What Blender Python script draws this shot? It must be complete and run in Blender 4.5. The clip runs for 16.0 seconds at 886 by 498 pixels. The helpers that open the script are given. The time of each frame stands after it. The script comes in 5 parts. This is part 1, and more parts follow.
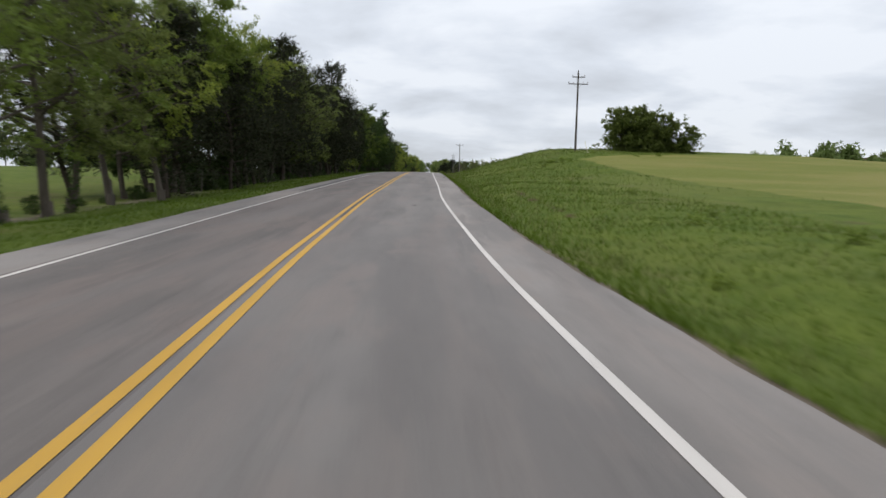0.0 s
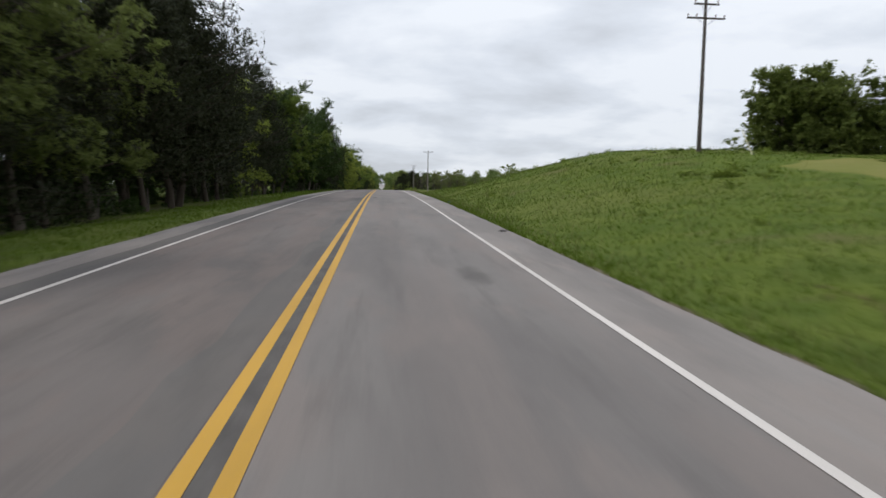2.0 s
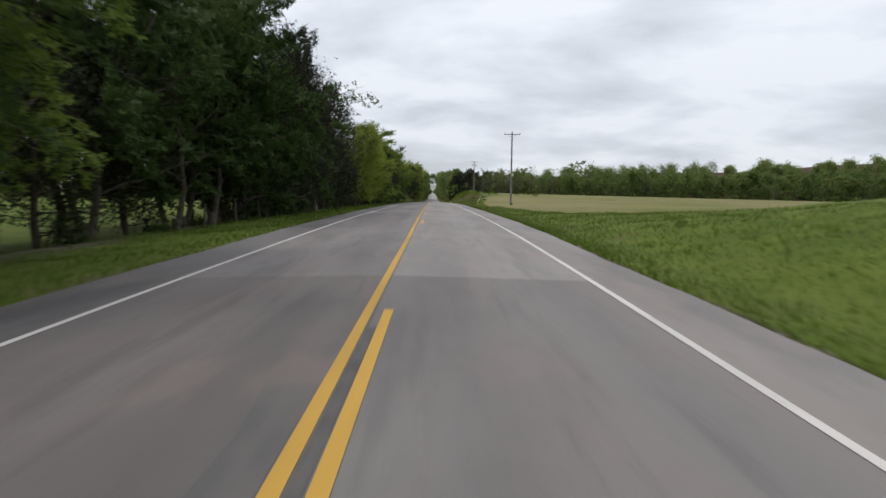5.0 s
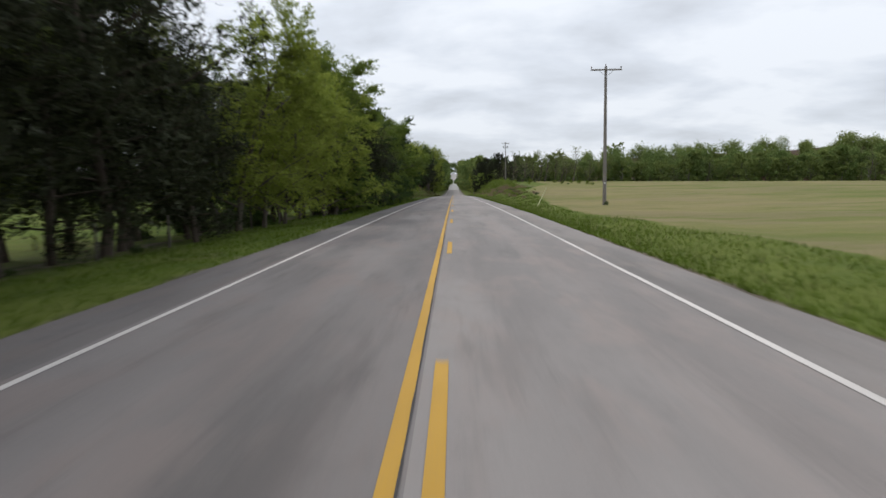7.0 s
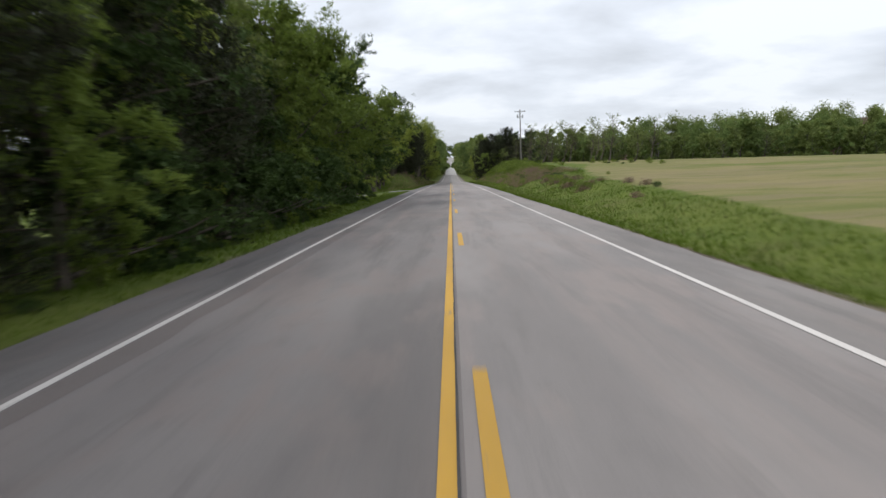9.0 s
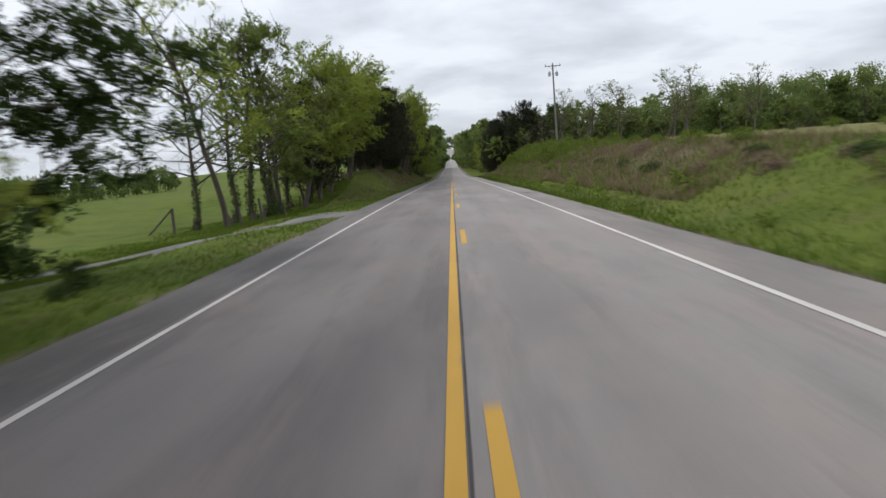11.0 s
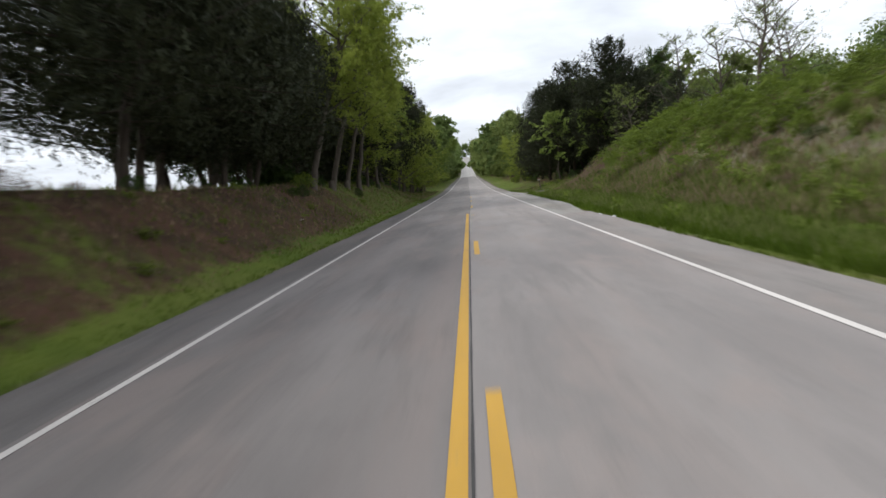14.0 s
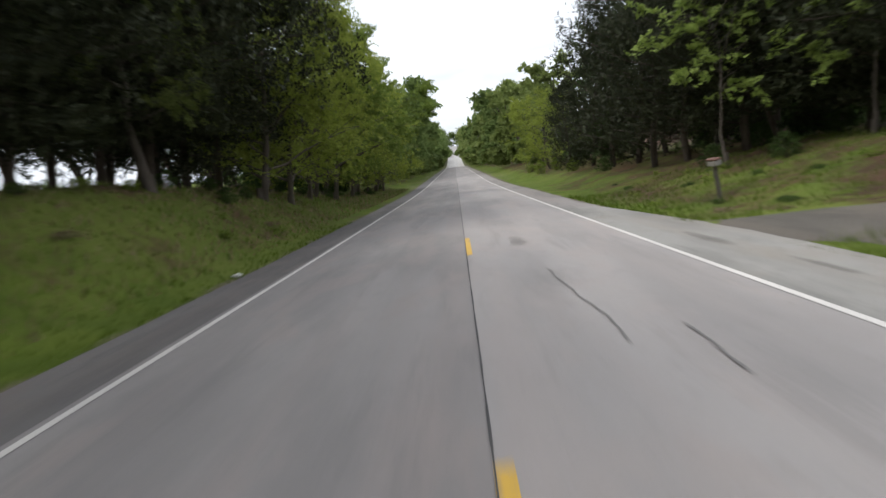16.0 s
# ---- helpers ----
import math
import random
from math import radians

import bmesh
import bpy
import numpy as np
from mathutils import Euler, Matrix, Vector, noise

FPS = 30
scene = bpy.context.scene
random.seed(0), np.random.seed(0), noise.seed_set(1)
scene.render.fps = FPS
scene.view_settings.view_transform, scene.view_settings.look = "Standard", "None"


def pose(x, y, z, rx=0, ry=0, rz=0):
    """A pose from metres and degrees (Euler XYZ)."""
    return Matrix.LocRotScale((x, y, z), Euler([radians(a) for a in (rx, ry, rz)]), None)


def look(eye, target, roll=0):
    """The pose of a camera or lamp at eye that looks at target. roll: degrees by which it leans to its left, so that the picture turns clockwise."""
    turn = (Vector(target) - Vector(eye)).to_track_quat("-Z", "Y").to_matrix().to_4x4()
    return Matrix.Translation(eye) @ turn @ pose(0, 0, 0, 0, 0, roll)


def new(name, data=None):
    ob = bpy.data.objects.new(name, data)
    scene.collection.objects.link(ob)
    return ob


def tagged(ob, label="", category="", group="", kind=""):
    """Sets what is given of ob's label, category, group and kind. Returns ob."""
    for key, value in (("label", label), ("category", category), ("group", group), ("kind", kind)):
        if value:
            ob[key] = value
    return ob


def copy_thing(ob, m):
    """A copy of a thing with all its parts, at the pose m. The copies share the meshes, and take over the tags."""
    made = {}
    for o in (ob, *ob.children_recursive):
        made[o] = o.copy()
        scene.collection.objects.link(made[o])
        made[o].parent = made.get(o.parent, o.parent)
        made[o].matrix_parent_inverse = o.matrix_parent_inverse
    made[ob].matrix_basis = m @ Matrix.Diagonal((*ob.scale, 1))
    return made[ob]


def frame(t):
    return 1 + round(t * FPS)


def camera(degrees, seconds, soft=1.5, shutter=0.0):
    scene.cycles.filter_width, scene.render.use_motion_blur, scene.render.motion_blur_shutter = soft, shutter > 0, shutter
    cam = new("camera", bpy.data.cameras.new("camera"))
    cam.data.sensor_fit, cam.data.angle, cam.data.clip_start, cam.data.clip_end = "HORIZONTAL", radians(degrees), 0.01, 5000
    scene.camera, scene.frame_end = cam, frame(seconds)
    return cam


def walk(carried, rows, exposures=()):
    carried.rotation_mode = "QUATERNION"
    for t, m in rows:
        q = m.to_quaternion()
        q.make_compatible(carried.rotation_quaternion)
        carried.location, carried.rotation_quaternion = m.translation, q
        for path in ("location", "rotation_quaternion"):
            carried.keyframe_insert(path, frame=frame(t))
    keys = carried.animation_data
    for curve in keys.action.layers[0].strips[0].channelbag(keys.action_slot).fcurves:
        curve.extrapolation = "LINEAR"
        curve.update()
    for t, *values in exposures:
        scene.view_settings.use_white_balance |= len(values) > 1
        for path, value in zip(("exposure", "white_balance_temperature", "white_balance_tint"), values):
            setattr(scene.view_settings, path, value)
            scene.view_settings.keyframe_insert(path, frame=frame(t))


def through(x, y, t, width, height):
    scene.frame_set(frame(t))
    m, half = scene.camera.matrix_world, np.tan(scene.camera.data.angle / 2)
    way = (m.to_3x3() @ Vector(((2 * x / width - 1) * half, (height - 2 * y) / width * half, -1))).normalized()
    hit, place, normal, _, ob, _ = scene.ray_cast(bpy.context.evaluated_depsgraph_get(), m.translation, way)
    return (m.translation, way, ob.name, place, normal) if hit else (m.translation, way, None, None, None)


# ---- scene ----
cam = camera(70.0, 16.0, soft=1.5, shutter=0.3)
# seconds, x, y, z, yaw, pitch, roll
ROWS = [
    (0, 2.752, 1.69, 1.578, -1.24, -6.14, -1.14),
    (0.5, 1.902, 13.65, 1.887, -1.78, -5.46, -1.45),
    (1, 1.205, 25.23, 2.24, -2.82, -5.06, -1.41),
    (1.5, 0.922, 37.46, 2.662, -4.18, -5.03, -1.28),
    (2, 0.781, 50.07, 3.058, -5.46, -5.07, -0.81),
    (2.5, 0.623, 61.38, 3.398, -4.32, -4.6, -0.77),
    (3, 0.51, 73.35, 3.79, -3.69, -4.38, -0.88),
    (3.5, 0.455, 85.4, 4.112, -3.38, -4.2, -1.17),
    (4, 0.487, 97.32, 4.393, -2.63, -4.45, -1.08),
    (4.5, 0.544, 109.21, 4.6, -1.77, -4.79, -0.92),
    (5, 0.606, 121.08, 4.778, -0.87, -5.18, -0.7),
    (5.5, 0.649, 132.98, 4.928, 0.04, -5.54, -0.42),
    (6, 0.651, 144.70, 5.003, 0.91, -5.8, -0.1),
    (6.5, 0.475, 157.06, 5.015, 1.68, -5.7, 0.58),
    (7, 0.256, 169.03, 4.98, 0.98, -6.1, 0.94),
    (7.5, 0.093, 181.47, 4.92, -0.41, -7.46, 1.35),
    (8, -0.01, 193.7, 4.818, 0.06, -7.53, 1.5),
    (8.5, -0.098, 205.89, 4.733, 0.34, -7.44, 1.88),
    (9, -0.051, 218.35, 4.622, 0.67, -7.48, 2.26),
    (9.5, -0.035, 230.63, 4.452, 0.73, -7.61, 2.88),
    (10, -0.02, 243.14, 4.271, 0.72, -7.75, 3.57),
    (10.5, -0.013, 255.65, 4.085, 0.69, -7.91, 4.27),
    (11, -0.015, 268.13, 3.904, 0.71, -8.07, 4.88),
    (11.5, -0.03, 280.15, 3.741, 0.85, -8.24, 5.33),
    (12, -0.117, 292.40, 3.547, 1.47, -8.46, 5.04),
    (12.5, -0.041, 304.44, 3.374, 0.8, -8.76, 5.82),
    (13, 0.021, 316.64, 3.12, 0.04, -8.98, 5.87),
    (13.5, 0.093, 328.58, 2.889, 0.82, -8.29, 6.36),
    (14, 0.109, 340.65, 2.616, 2.2, -7.04, 6.42),
    (14.5, 0.111, 352.9, 2.376, 1.3, -7.11, 6.44),
    (15, 0.058, 365.49, 2.089, 0.06, -7.67, 6.4),
    (15.5, 0.075, 377.80, 1.804, 0.48, -7.93, 7.19),
    (16, 0.060, 390.53, 1.597, 1.05, -7.95, 7.14),
]
EXPOSURES = tuple((t, stops, 6480, 8) for t, stops in ((0, -0.10), (3, -0.12), (7, -0.06), (9, 0.08), (11.5, -0.06), (12.5, 0.06), (14, 0.26), (16, 0.50)))
walk(cam, [(t, pose(x, y, z, 90 + pitch, roll, yaw)) for t, x, y, z, yaw, pitch, roll in ROWS], EXPOSURES)

# ---- world and light: an overcast spring day ----
SUN_HIGH, SUN_TURN = radians(58), radians(-95)
world = bpy.data.worlds.new("overcast_sky")
scene.world = world
world.use_nodes = True
wt = world.node_tree
wt.nodes.clear()


def link(tree, a, b):
    tree.links.new(a, b)


def wnode(kind, **vals):
    n = wt.nodes.new(kind)
    for k, v in vals.items():
        n.inputs[k].default_value = v
    return n


def wmath(op, a, b=0.0):
    n = wt.nodes.new("ShaderNodeMath")
    n.operation = op
    for i, v in enumerate((a, b)):
        if isinstance(v, (int, float)):
            n.inputs[i].default_value = v
        else:
            link(wt, v, n.inputs[i])
    return n.outputs[0]


sky = wt.nodes.new("ShaderNodeTexSky")
sky.sky_type, sky.sun_disc = "NISHITA", False
sky.sun_elevation, sky.sun_rotation = SUN_HIGH, SUN_TURN
sky_dim = wt.nodes.new("ShaderNodeVectorMath")
sky_dim.operation = "SCALE"
sky_dim.inputs["Scale"].default_value = 0.10
link(wt, sky.outputs[0], sky_dim.inputs[0])
coord = wt.nodes.new("ShaderNodeTexCoord")
split = wt.nodes.new("ShaderNodeSeparateXYZ")
link(wt, coord.outputs["Generated"], split.inputs[0])
lift = wmath("ADD", wmath("MAXIMUM", split.outputs[2], 0.0), 0.22)
flat = wt.nodes.new("ShaderNodeCombineXYZ")
link(wt, wmath("MULTIPLY", wmath("DIVIDE", split.outputs[0], lift), 0.85), flat.inputs[0])
link(wt, wmath("DIVIDE", split.outputs[1], lift), flat.inputs[1])
deck = wnode("ShaderNodeTexNoise", Scale=1.45, Detail=7.0, Roughness=0.52, Distortion=0.15)
link(wt, flat.outputs[0], deck.inputs["Vector"])
shade = wt.nodes.new("ShaderNodeValToRGB")
shade.color_ramp.elements[0].position, shade.color_ramp.elements[0].color = 0.35, (0.67, 0.70, 0.77, 1)
shade.color_ramp.elements[1].position, shade.color_ramp.elements[1].color = 0.56, (0.95, 0.982, 1.06, 1)
mid_stop = shade.color_ramp.elements.new(0.47)
mid_stop.color = (0.81, 0.85, 0.94, 1)
link(wt, deck.outputs[0], shade.inputs[0])
zen = wmath("ADD", wmath("MULTIPLY", wmath("MAXIMUM", split.outputs[2], 0.0), 0.55), 0.92)
bright = wt.nodes.new("ShaderNodeVectorMath")
bright.operation = "SCALE"
link(wt, shade.outputs[0], bright.inputs[0])
link(wt, zen, bright.inputs["Scale"])
cover = wt.nodes.new("ShaderNodeMix")
cover.data_type = "RGBA"
cover.inputs[0].default_value = 0.93
link(wt, sky_dim.outputs[0], cover.inputs[6])
link(wt, bright.outputs[0], cover.inputs[7])
backg = wt.nodes.new("ShaderNodeBackground")
backg.inputs[1].default_value = 1.0
link(wt, cover.outputs[2], backg.inputs[0])
wout = wt.nodes.new("ShaderNodeOutputWorld")
link(wt, backg.outputs[0], wout.inputs[0])

sun = new("sun", bpy.data.lights.new("sun", "SUN"))
sun.data.energy, sun.data.angle, sun.data.color = 1.5, radians(18), (1.0, 0.97, 0.92)
sun.matrix_world = look((0, 0, 0), (-math.sin(SUN_TURN) * math.cos(SUN_HIGH), -math.cos(SUN_TURN) * math.cos(SUN_HIGH), -math.sin(SUN_HIGH)))


# ---- materials ----
class Mat:
    """A principled material with small helpers for its nodes."""

    def __init__(self, name, rough=0.8, metal=0.0):
        self.m = bpy.data.materials.new(name)
        self.m.use_nodes = True
        self.t = self.m.node_tree
        self.p = self.t.nodes["Principled BSDF"]
        self.p.inputs["Roughness"].default_value = rough
        self.p.inputs["Metallic"].default_value = metal
        self.p.inputs["Specular IOR Level"].default_value = 0.3
        self.pos = self.t.nodes.new("ShaderNodeNewGeometry").outputs["Position"]

    def node(self, kind):
        return self.t.nodes.new(kind)

    def put(self, a, sock):
        if isinstance(a, (int, float)):
            sock.default_value = a
        elif isinstance(a, tuple):
            sock.default_value = (*a, 1.0) if len(a) == 3 and sock.type == "RGBA" else a
        else:
            self.t.links.new(a, sock)

    def noise(self, scale, detail=4.0, stretch=(1, 1, 1), rough=0.55, vec=None):
        mp = self.node("ShaderNodeMapping")
        mp.inputs["Scale"].default_value = stretch
        self.put(self.pos if vec is None else vec, mp.inputs["Vector"])
        n = self.node("ShaderNodeTexNoise")
        n.inputs["Scale"].default_value, n.inputs["Detail"].default_value, n.inputs["Roughness"].default_value = scale, detail, rough
        self.put(mp.outputs[0], n.inputs["Vector"])
        return n.outputs[0]

    def ramp(self, v, lo, hi):
        n = self.node("ShaderNodeMapRange")
        n.interpolation_type = "SMOOTHSTEP"
        n.inputs[1].default_value, n.inputs[2].default_value = lo, hi
        self.put(v, n.inputs[0])
        return n.outputs[0]

    def math(self, op, a, b=0.0):
        n = self.node("ShaderNodeMath")
        n.operation = op
        self.put(a, n.inputs[0])
        self.put(b, n.inputs[1])
        return n.outputs[0]

    def mix(self, f, a, b):
        n = self.node("ShaderNodeMix")
        n.data_type = "RGBA"
        self.put(f, n.inputs[0])
        self.put(a, n.inputs[6])
        self.put(b, n.inputs[7])
        return n.outputs[2]

    def bump(self, h, strength=0.4, dist=0.02):
        n = self.node("ShaderNodeBump")
        n.inputs["Strength"].default_value, n.inputs["Distance"].default_value = strength, dist
        self.put(h, n.inputs["Height"])
        self.t.links.new(n.outputs[0], self.p.inputs["Normal"])

    def colour(self, c):
        self.put(c, self.p.inputs["Base Color"])
        return self.m


def asphalt(name, light, dark, warm, track=True, bleach=None):
    k = Mat(name, 0.86)
    grit = k.noise(95, 2)
    patch = k.noise(0.55, 5, (1.0, 0.22, 1))
    long_streak = k.noise(1.1, 5, (1.0, 0.05, 1), 0.6)
    c = k.mix(k.ramp(patch, 0.38, 0.62), dark, light)
    c = k.mix(k.math("MULTIPLY", k.ramp(k.noise(0.9, 6, (1.0, 0.4, 1), 0.65), 0.50, 0.62), 0.6), c, warm)
    c = k.mix(k.math("MULTIPLY", k.ramp(k.noise(3.5, 5, (1.0, 0.6, 1), 0.7), 0.52, 0.72), 0.30), c, tuple(v * 0.70 for v in dark))
    c = k.mix(k.math("MULTIPLY", k.ramp(long_streak, 0.45, 0.7), 0.55), c, warm)
    smear = k.ramp(k.noise(1.7, 6, (1.0, 0.09, 1), 0.65), 0.52, 0.68)
    c = k.mix(k.math("MULTIPLY", smear, 0.5), c, tuple(v * 0.74 for v in dark))
    stain = k.ramp(k.noise(0.32, 6, (1.6, 0.35, 1), 0.62), 0.60, 0.74)
    c = k.mix(k.math("MULTIPLY", stain, 0.6), c, tuple(v * 0.62 for v in dark))
    if track:
        sep = k.node("ShaderNodeSeparateXYZ")
        k.put(k.pos, sep.inputs[0])
        # polished wheel paths about 0.85 m either side of each lane's middle
        w = k.math("ABSOLUTE", k.math("SUBTRACT", k.math("ABSOLUTE", k.math("SUBTRACT", k.math("ABSOLUTE", sep.outputs[0]), 1.8)), 0.85))
        c = k.mix(k.math("MULTIPLY", k.ramp(w, 0.55, 0.05), 0.22), c, tuple(v * 0.80 for v in dark))
        if bleach:
            # older sun-bleached surface further along the road
            c = k.mix(k.math("MULTIPLY", k.ramp(k.math("ADD", sep.outputs[1], k.math("MULTIPLY", patch, 14.0)), *bleach), 0.065), c, (0.95, 0.90, 0.86))
    c = k.mix(k.math("MULTIPLY", k.ramp(grit, 0.35, 0.75), 0.35), c, tuple(v * 1.25 for v in light))
    c = k.mix(k.math("MULTIPLY", k.ramp(k.noise(60, 2), 0.62, 0.75), 0.5), c, tuple(v * 0.45 for v in dark))
    k.bump(grit, 0.5, 0.006)
    return k.colour(c)


ASPHALT = asphalt("worn_asphalt", (0.243, 0.220, 0.208), (0.183, 0.166, 0.158), (0.249, 0.207, 0.188), True, (366, 400))
# far climb: distance haze and grazing sheen put into a paler asphalt colour
ASPHALT_HAZED = asphalt("haze_pale_asphalt", (0.46, 0.44, 0.42), (0.38, 0.36, 0.34), (0.45, 0.41, 0.38))
ASPHALT_DARK = asphalt("darker_worn_asphalt", (0.180, 0.163, 0.155), (0.120, 0.109, 0.104), (0.188, 0.153, 0.139), True, (366, 400))
ASPHALT_OLD = asphalt("older_worn_asphalt", (0.172, 0.157, 0.148), (0.126, 0.115, 0.110), (0.186, 0.155, 0.141))
ASPHALT_BROWN = asphalt("old_brownish_asphalt", (0.143, 0.125, 0.117), (0.098, 0.087, 0.082), (0.157, 0.123, 0.110))
SHOULDER = asphalt("shoulder_asphalt", (0.218, 0.197, 0.184), (0.150, 0.136, 0.128), (0.216, 0.183, 0.165), False)
SHOULDER_DARK = asphalt("dark_shoulder_asphalt", (0.135, 0.124, 0.119), (0.081, 0.075, 0.072), (0.140, 0.117, 0.106), False)
REPAIR = asphalt("dark_repair_asphalt", (0.118, 0.109, 0.104), (0.084, 0.078, 0.075), (0.122, 0.107, 0.098), False)
# brown dirt, darkened in colour for the wood's shade on the drive
DIRT_TRACK_SHADED = asphalt("trodden_dirt_with_shade", (0.092, 0.080, 0.066), (0.058, 0.051, 0.043), (0.102, 0.082, 0.064), False)
DRIVE_STONE = asphalt("worn_drive_stone", (0.175, 0.166, 0.154), (0.100, 0.095, 0.088), (0.160, 0.142, 0.124), False)
GRAVEL = asphalt("drive_gravel", (0.234, 0.221, 0.203), (0.135, 0.126, 0.115), (0.207, 0.180, 0.153), False)


def paint(name, colour, base, hole):
    k = Mat(name, 0.7)
    worn = k.ramp(k.noise(7, 6, (1, 0.35, 1), 0.65), hole, hole + 0.07)
    grime = k.noise(1.2, 4, (1, 0.2, 1))
    c = k.mix(k.ramp(grime, 0.3, 0.75), colour, tuple(v * 0.78 for v in colour))
    c = k.mix(k.math("MULTIPLY", k.ramp(k.noise(80, 2), 0.5, 0.8), 0.3), c, base)
    c = k.mix(worn, c, base)
    k.bump(k.noise(90, 2), 0.4, 0.004)
    return k.colour(c)


YELLOW = paint("yellow_road_paint", (0.50, 0.285, 0.042), (0.15, 0.14, 0.13), 0.655)
YELLOW_WORN = paint("worn_yellow_road_paint", (0.60, 0.36, 0.05), (0.16, 0.15, 0.14), 0.56)
WHITE = paint("white_road_paint", (0.58, 0.54, 0.505), (0.22, 0.20, 0.18), 0.63)


def stain_film(name, colour):
    """A thin oily film that fades out towards its ragged rim."""
    k = Mat(name, 0.8)
    gen = k.node("ShaderNodeTexCoord").outputs["Generated"]
    sep = k.node("ShaderNodeSeparateXYZ")
    k.put(gen, sep.inputs[0])
    dx, dy = k.math("SUBTRACT", sep.outputs[0], 0.5), k.math("SUBTRACT", sep.outputs[1], 0.5)
    far = k.math("SQRT", k.math("ADD", k.math("MULTIPLY", dx, dx), k.math("MULTIPLY", dy, dy)))
    body = k.ramp(k.math("ADD", far, k.math("MULTIPLY", k.math("SUBTRACT", k.noise(3.5, 5), 0.5), 0.5)), 0.46, 0.10)
    clear = k.node("ShaderNodeBsdfTransparent")
    cut = k.node("ShaderNodeMixShader")
    k.put(k.math("MULTIPLY", body, 0.28), cut.inputs[0])
    k.t.links.new(clear.outputs[0], cut.inputs[1])
    k.t.links.new(k.p.outputs[0], cut.inputs[2])
    out = [n for n in k.t.nodes if n.bl_idname == "ShaderNodeOutputMaterial"][0]
    k.t.links.new(cut.outputs[0], out.inputs[0])
    return k.colour(k.mix(k.noise(20, 3), colour, tuple(v * 1.3 for v in colour)))


STAIN = stain_film("oily_road_film", (0.075, 0.070, 0.068))


def plain(name, a, b, scale=6.0, rough=0.8, metal=0.0, bump=0.3, stretch=(1, 1, 1)):
    k = Mat(name, rough, metal)
    obj = k.node("ShaderNodeTexCoord").outputs["Object"]
    n = k.noise(scale, 5, stretch, 0.6, obj)
    fine = k.noise(scale * 9, 3, stretch, 0.6, obj)
    c = k.mix(k.ramp(n, 0.3, 0.7), a, b)
    c = k.mix(k.math("MULTIPLY", k.ramp(fine, 0.4, 0.7), 0.4), c, tuple(v * 0.6 for v in a))
    k.bump(fine, bump, 0.01)
    return k.colour(c)


TAR = plain("tar_crack_filler", (0.040, 0.037, 0.036), (0.075, 0.070, 0.067), 3, 0.8)
SEAM = plain("weathered_tar_seam", (0.068, 0.062, 0.058), (0.110, 0.101, 0.095), 3, 0.85)
FAINT_SEAM = plain("faint_tar_seam", (0.125, 0.116, 0.108), (0.180, 0.166, 0.156), 3, 0.85)
BARK = plain("grey_brown_bark", (0.062, 0.050, 0.040), (0.125, 0.104, 0.085), 3, 0.95, 0, 1.0, (1, 1, 0.18))
BARK_CEDAR = plain("dark_cedar_bark", (0.040, 0.030, 0.023), (0.080, 0.062, 0.048), 3, 0.95, 0, 1.0, (1, 1, 0.18))
BARK_PALE = plain("pale_grey_bark", (0.16, 0.14, 0.12), (0.28, 0.26, 0.23), 3, 0.95, 0, 0.8, (1, 1, 0.2))
POLE_WOOD = plain("weathered_pole_wood", (0.140, 0.126, 0.114), (0.235, 0.215, 0.198), 2.5, 0.9, 0, 0.6, (4, 4, 0.15))
POLE_BROWN = plain("brown_creosoted_pole_wood", (0.060, 0.050, 0.044), (0.115, 0.098, 0.088), 2.5, 0.9, 0, 0.6, (4, 4, 0.15))
GREY_METAL = plain("galvanised_metal", (0.36, 0.37, 0.38), (0.50, 0.51, 0.52), 5, 0.45, 0.7, 0.1)
PORCELAIN = plain("dark_porcelain", (0.10, 0.06, 0.045), (0.16, 0.10, 0.07), 5, 0.25)
PALE_PLASTIC = plain("sun_bleached_yellow_plastic", (0.62, 0.58, 0.36), (0.70, 0.68, 0.52), 4, 0.5)
WHITE_LITTER = plain("crumpled_white_plastic", (0.52, 0.51, 0.49), (0.66, 0.65, 0.63), 8, 0.5)
BLUE_LITTER = plain("blue_fabric", (0.04, 0.075, 0.18), (0.07, 0.12, 0.27), 8, 0.8)
ORANGE_LITTER = plain("orange_plastic", (0.70, 0.16, 0.03), (0.78, 0.22, 0.05), 8, 0.5)
RUST_BOX = plain("rusted_painted_steel", (0.11, 0.055, 0.042), (0.18, 0.095, 0.072), 6, 0.7, 0.2)
OLD_WHITE = plain("old_white_paint", (0.22, 0.20, 0.185), (0.34, 0.31, 0.29), 6, 0.6)
FENCE_WOOD = plain("grey_fence_wood", (0.060, 0.052, 0.044), (0.13, 0.115, 0.10), 3, 0.95, 0, 0.8, (3, 3, 0.3))


